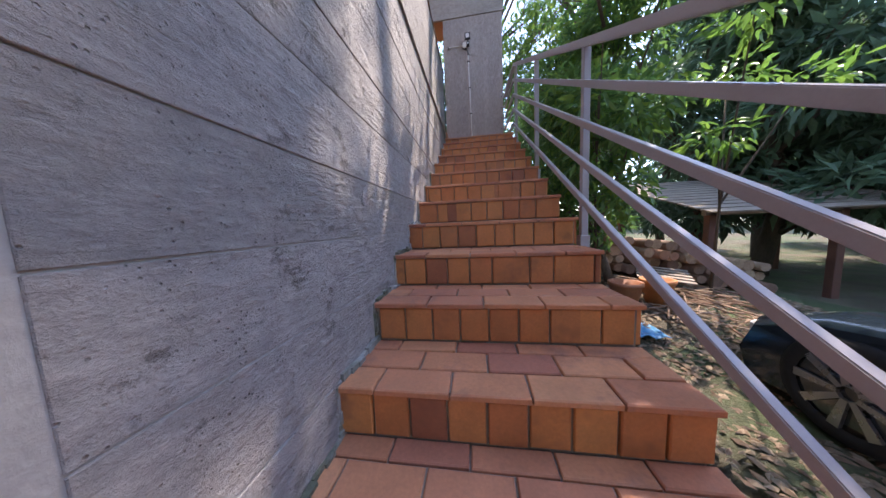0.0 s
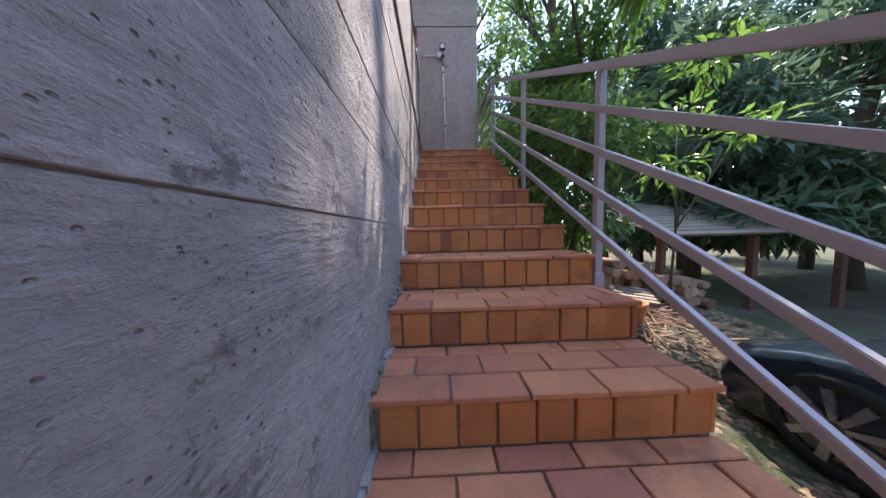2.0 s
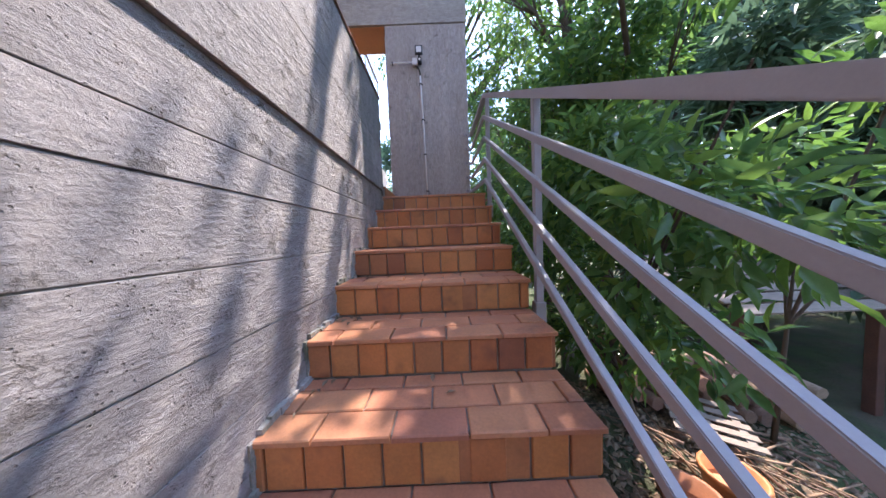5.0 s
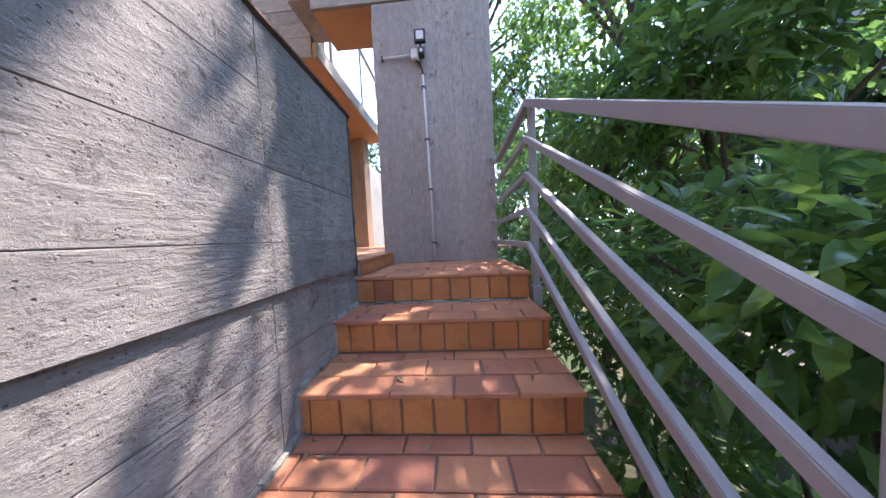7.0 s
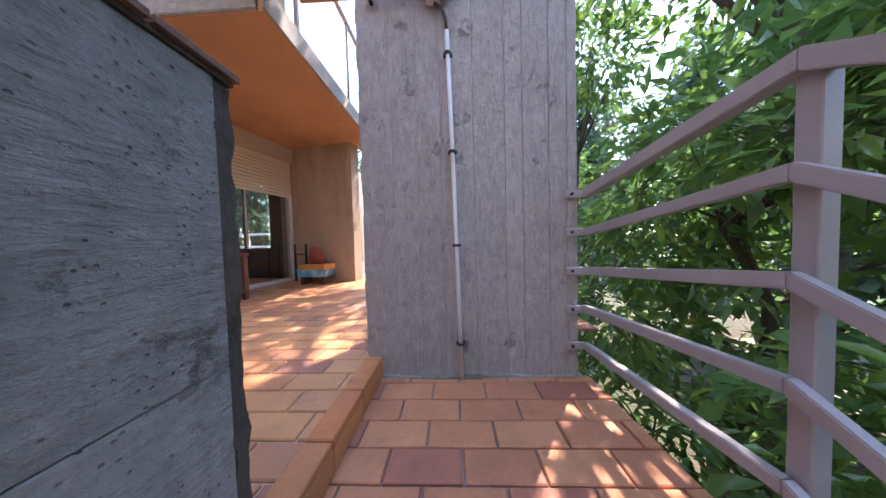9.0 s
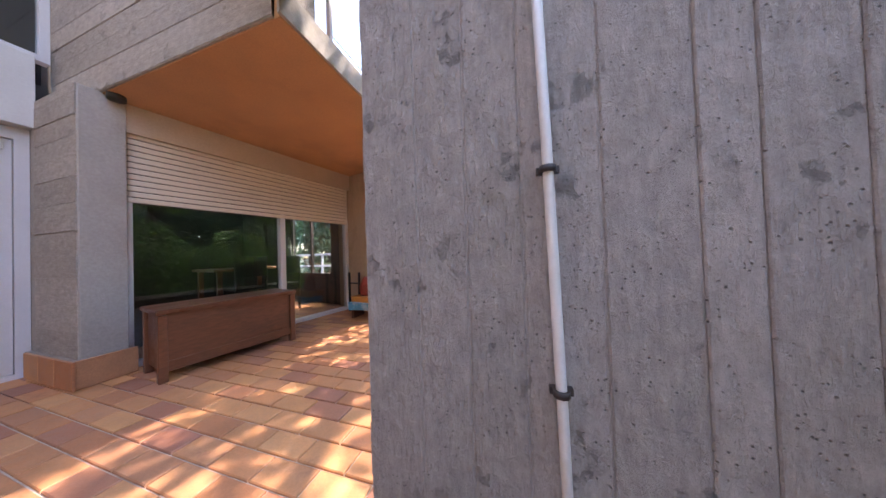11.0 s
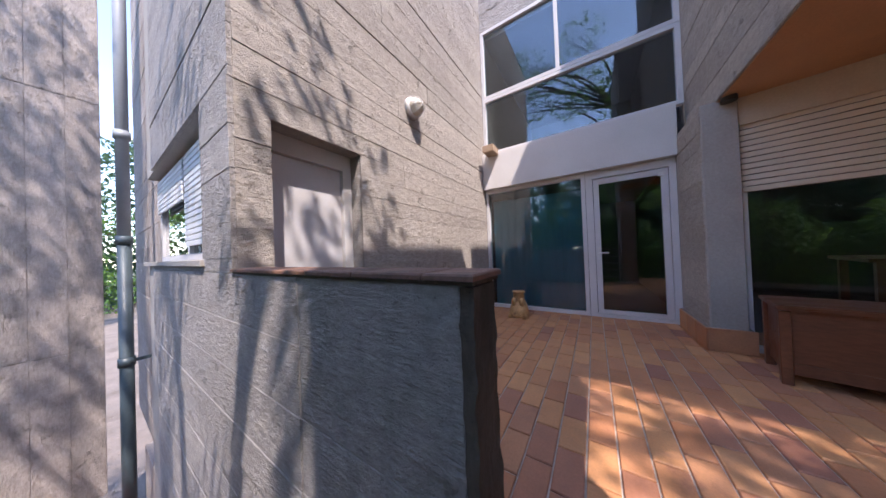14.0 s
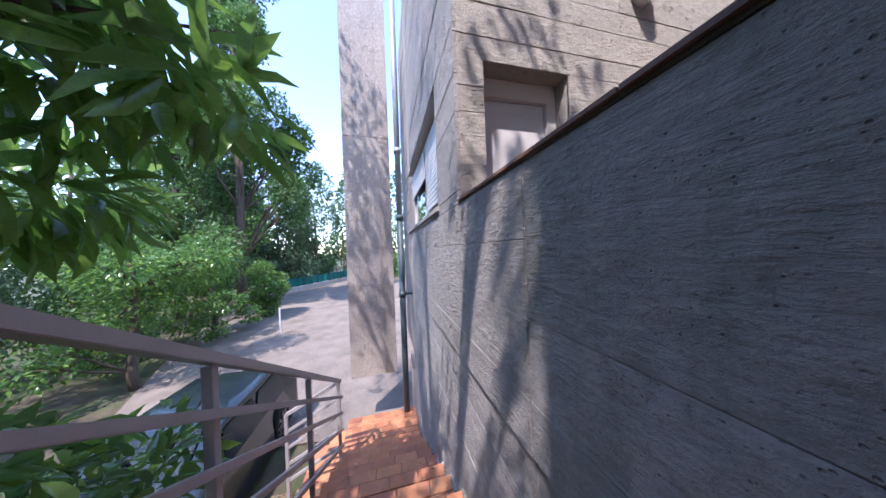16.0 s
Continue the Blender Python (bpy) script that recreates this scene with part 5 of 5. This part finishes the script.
for i in range(46):
    lay = i // 13
    x = 2.45 + (i % 13) * 0.17 + g.uniform(-0.04, 0.04)
    z0_ = ground_height(x, 4.0) + 0.09 + lay * 0.14
    y = 4.0 + g.uniform(-0.12, 0.12)
    rr_ = g.uniform(0.06, 0.085)
    part("log", tube(bmesh.new(), [(x, y - 0.25, z0_), (x + g.uniform(-0.05, 0.05), y + 0.25, z0_ + g.uniform(-0.02, 0.02))], rr_, 7), M_LOG, wp)
bp_ = thing("brushwood", "heap of dry twigs and sticks on the ground", "brushwood")
g = random.Random(33)
for i in range(70):
    x, y = g.uniform(2.3, 3.7), g.uniform(2.6, 3.6)
    a, l_ = g.uniform(0, math.pi), g.uniform(0.12, 0.4)
    z0_ = ground_height(x, y) + g.uniform(0.01, 0.09)
    part("stick", tube(bmesh.new(), [(x - l_ * math.cos(a), y - l_ * math.sin(a), z0_), (x, y, z0_ + g.uniform(0.0, 0.04)), (x + l_ * math.cos(a), y + l_ * math.sin(a), z0_ + g.uniform(-0.02, 0.05))], g.uniform(0.006, 0.014), 5, 0.004), M_LOG, bp_)
lt = thing("lattice_board", "pale wooden lattice lying on the woodpile", "lattice")
lm = Matrix.Translation((3.05, 3.55, ground_height(3.05, 3.55) + 0.16)) @ Matrix.Rotation(radians(14), 4, "X") @ Matrix.Rotation(radians(-25), 4, "Z")
for i in range(5):
    part("slat", placed(boxbm(-0.3, 0.3, -0.2 + i * 0.1, -0.14 + i * 0.1, 0.012, 0.024, 0.002), lm), M_GREYW, lt)
for i in range(3):
    part("cross_slat", placed(boxbm(-0.28 + i * 0.24, -0.22 + i * 0.24, -0.21, 0.27, 0, 0.012, 0.002), lm), M_GREYW, lt)
sc = bmesh.new()
bmesh.ops.create_grid(sc, x_segments=10, y_segments=6, size=0.16)
for v in sc.verts:
    v.co.z = 0.03 * noise.noise(v.co * 12)
bmesh.ops.solidify(sc, geom=sc.faces[:], thickness=0.006)
tagged(part("plastic_scrap", placed(sc, Matrix.Translation((2.1, 2.45, ground_height(2.1, 2.45) + 0.045))), mat("blue_plastic", (0.06, 0.24, 0.42), 0.4, var=0.15, bump=0.1)), "crumpled blue plastic sheet on the ground", "sheet")
fp = thing("clay_pot", "terracotta pot standing by the woodpile", "pot")
part("pot", placed(squat([(0, 0.11, 0.11, 0), (0.26, 0.16, 0.16, 0), (0.27, 0.175, 0.175, 0), (0.31, 0.175, 0.175, 0), (0.31, 0.15, 0.15, 0), (0.2, 0.13, 0.13, 0)], 18), Matrix.Translation((2.2, 2.9, ground_height(2.2, 2.9)))), M_RISER, fp)
copy_thing(fp, Matrix.Translation((0.42 * S, 0.12 * S, 0.0)))
sp_ = thing("sapling", "young tree with bright yellow-green leaves", "tree")
for e in ((3.3, 3.2, 1.75), (3.7, 3.6, 2.6), (3.1, 2.7, 2.75), (3.9, 3.0, 2.2)):
    part("stem", tube(bmesh.new(), [(3.6, 3.5, ground_height(3.6, 3.5) - 0.05), (3.55, 3.4, 1.0), e], 0.022, 7, 0.006), M_BARK, sp_)
leaves("leaf_sprays", [(3.3, 3.2, 1.75, 0.34, 0.34, 0.16), (3.7, 3.6, 2.6, 0.4, 0.4, 0.2), (3.1, 2.7, 2.75, 0.35, 0.35, 0.2), (3.9, 3.0, 2.2, 0.32, 0.32, 0.16)], 330, 0.17, 0.055, M_LEAFL, sp_, 79, 0.35, 0.1, 0, 2)

car = thing("car", "dark blue parked car seen from its front corner", "car")
M_CAR = mat("dark_car_paint", (0.012, 0.02, 0.03), 0.15, var=0.03, bump=0.0, spec=0.8)
M_TYRE = mat("tyre_rubber", (0.012, 0.012, 0.013), 0.8, var=0.1, bump=0.1)
M_RIM = mat("alloy", (0.25, 0.25, 0.26), 0.3, metal=0.8, var=0.05, bump=0)
CX0, CX1, CG = 2.52, 4.17, -0.46
flip = lambda y: 0.33 + y   # nose to the north
prof = [(1.72, 0.18), (1.78, 0.36), (1.70, 0.56), (1.35, 0.70), (0.70, 0.80), (0.55, 0.83), (-0.15, 1.28), (-0.6, 1.38), (-1.6, 1.36), (-2.2, 1.10), (-2.38, 0.80), (-2.42, 0.30), (-2.3, 0.18)]
bm = bmesh.new()
cols = []
for fx in (0.0, 0.06, 0.14, 0.86, 0.94, 1.0):
    ins = {0.0: 0.10, 0.06: 0.035, 0.14: 0.0}.get(min(fx, round(1 - fx, 2)), 0)
    col_ = []
    for y, z in prof:
        tum = max(0.0, z - 0.8) * 0.32
        x = CX0 + tum + (CX1 - CX0 - 2 * tum) * fx
        col_.append(bm.verts.new((x, flip(y - ins * (1 if y > 0 else -1)), CG + z - ins * 0.6)))
    cols.append(col_)
for a, b in zip(cols, cols[1:]):
    for i in range(len(prof)):
        j = (i + 1) % len(prof)
        bm.faces.new((a[i], a[j], b[j], b[i])).smooth = True
bm.faces.new(cols[0])
bm.faces.new(cols[-1])
part("body", bm, M_CAR, car)
ws = bmesh.new()
quads(ws, [(CX0 + 0.28, flip(0.56), CG + 0.86), (CX1 - 0.28, flip(0.56), CG + 0.86), (CX1 - 0.38, flip(-0.13), CG + 1.30), (CX0 + 0.38, flip(-0.13), CG + 1.30)], [(0, 1, 2, 3)])
bmesh.ops.solidify(ws, geom=ws.faces[:], thickness=0.008)
part("windscreen", ws, mat("car_glass", (0.05, 0.07, 0.08), 0.05, var=0.02, bump=0, spec=1.0), car)
M_CGL = bpy.data.materials["car_glass"]
for y0_, y1_ in ((-0.05, -0.85), (-0.93, -1.75)):
    for sgn, xb in ((-1, CX0), (1, CX1)):
        sw = bmesh.new()
        quads(sw, [(xb - sgn * 0.012, flip(y0_ + 0.3), CG + 0.86), (xb - sgn * 0.012, flip(y1_), CG + 0.86), (xb - sgn * 0.14, flip(y1_ + 0.05), CG + 1.24), (xb - sgn * 0.14, flip(y0_ - 0.05), CG + 1.24)], [(0, 1, 2, 3)])
        bmesh.ops.solidify(sw, geom=sw.faces[:], thickness=0.01)
        part("side_window", sw, M_CGL, car)
for wx in (CX0 - 0.01, CX1 + 0.01):
    for wy in (flip(1.12), flip(-1.50)):
        sgn = -1 if wx < 4 else 1
        wh = part("wheel", tube(bmesh.new(), [(wx - 0.02 * sgn, wy, CG + 0.31), (wx - 0.2 * sgn, wy, CG + 0.31)], 0.25, 28), M_DARKM, car)
        ty = bmesh.new()
        nseg = 32
        rings = []
        for rr_, xo in ((0.22, 0.0), (0.24, 0.012), (0.295, 0.008), (0.31, -0.02), (0.31, -0.17), (0.24, -0.19)):
            rings.append([ty.verts.new((wx + xo * sgn, wy + rr_ * math.cos(k * math.tau / nseg), CG + 0.31 + rr_ * math.sin(k * math.tau / nseg))) for k in range(nseg)])
        for q0, q1 in zip(rings, rings[1:]):
            for k in range(nseg):
                ty.faces.new((q0[k], q0[(k + 1) % nseg], q1[(k + 1) % nseg], q1[k])).smooth = True
        part("tyre", ty, M_TYRE, wh)
        rm = bmesh.new()
        for k in range(9):
            a = k * math.tau / 9
            u = Vector((0, math.cos(a), math.sin(a)))
            v_ = Vector((0, -math.sin(a), math.cos(a)))
            c = Vector((wx + 0.004 * sgn, wy, CG + 0.31))
            vs = [c + u * r_ + v_ * w_ + Vector((dx * sgn, 0, 0)) for r_, w_ in ((0.04, -0.014), (0.04, 0.014), (0.222, 0.024), (0.222, -0.024)) for dx in (-0.012, 0.008)]
            quads(rm, vs, [(0, 2, 4, 6), (1, 3, 5, 7), (0, 1, 3, 2), (2, 3, 5, 4), (4, 5, 7, 6), (6, 7, 1, 0)])
        part("rim", rm, M_RIM, wh)
for wx in (CX0 + 0.06, CX1 - 0.36):
    part("headlight", boxbm(wx, wx + 0.3, flip(1.60), flip(1.70), CG + 0.41, CG + 0.51, 0.02), M_LIGHTP, car)
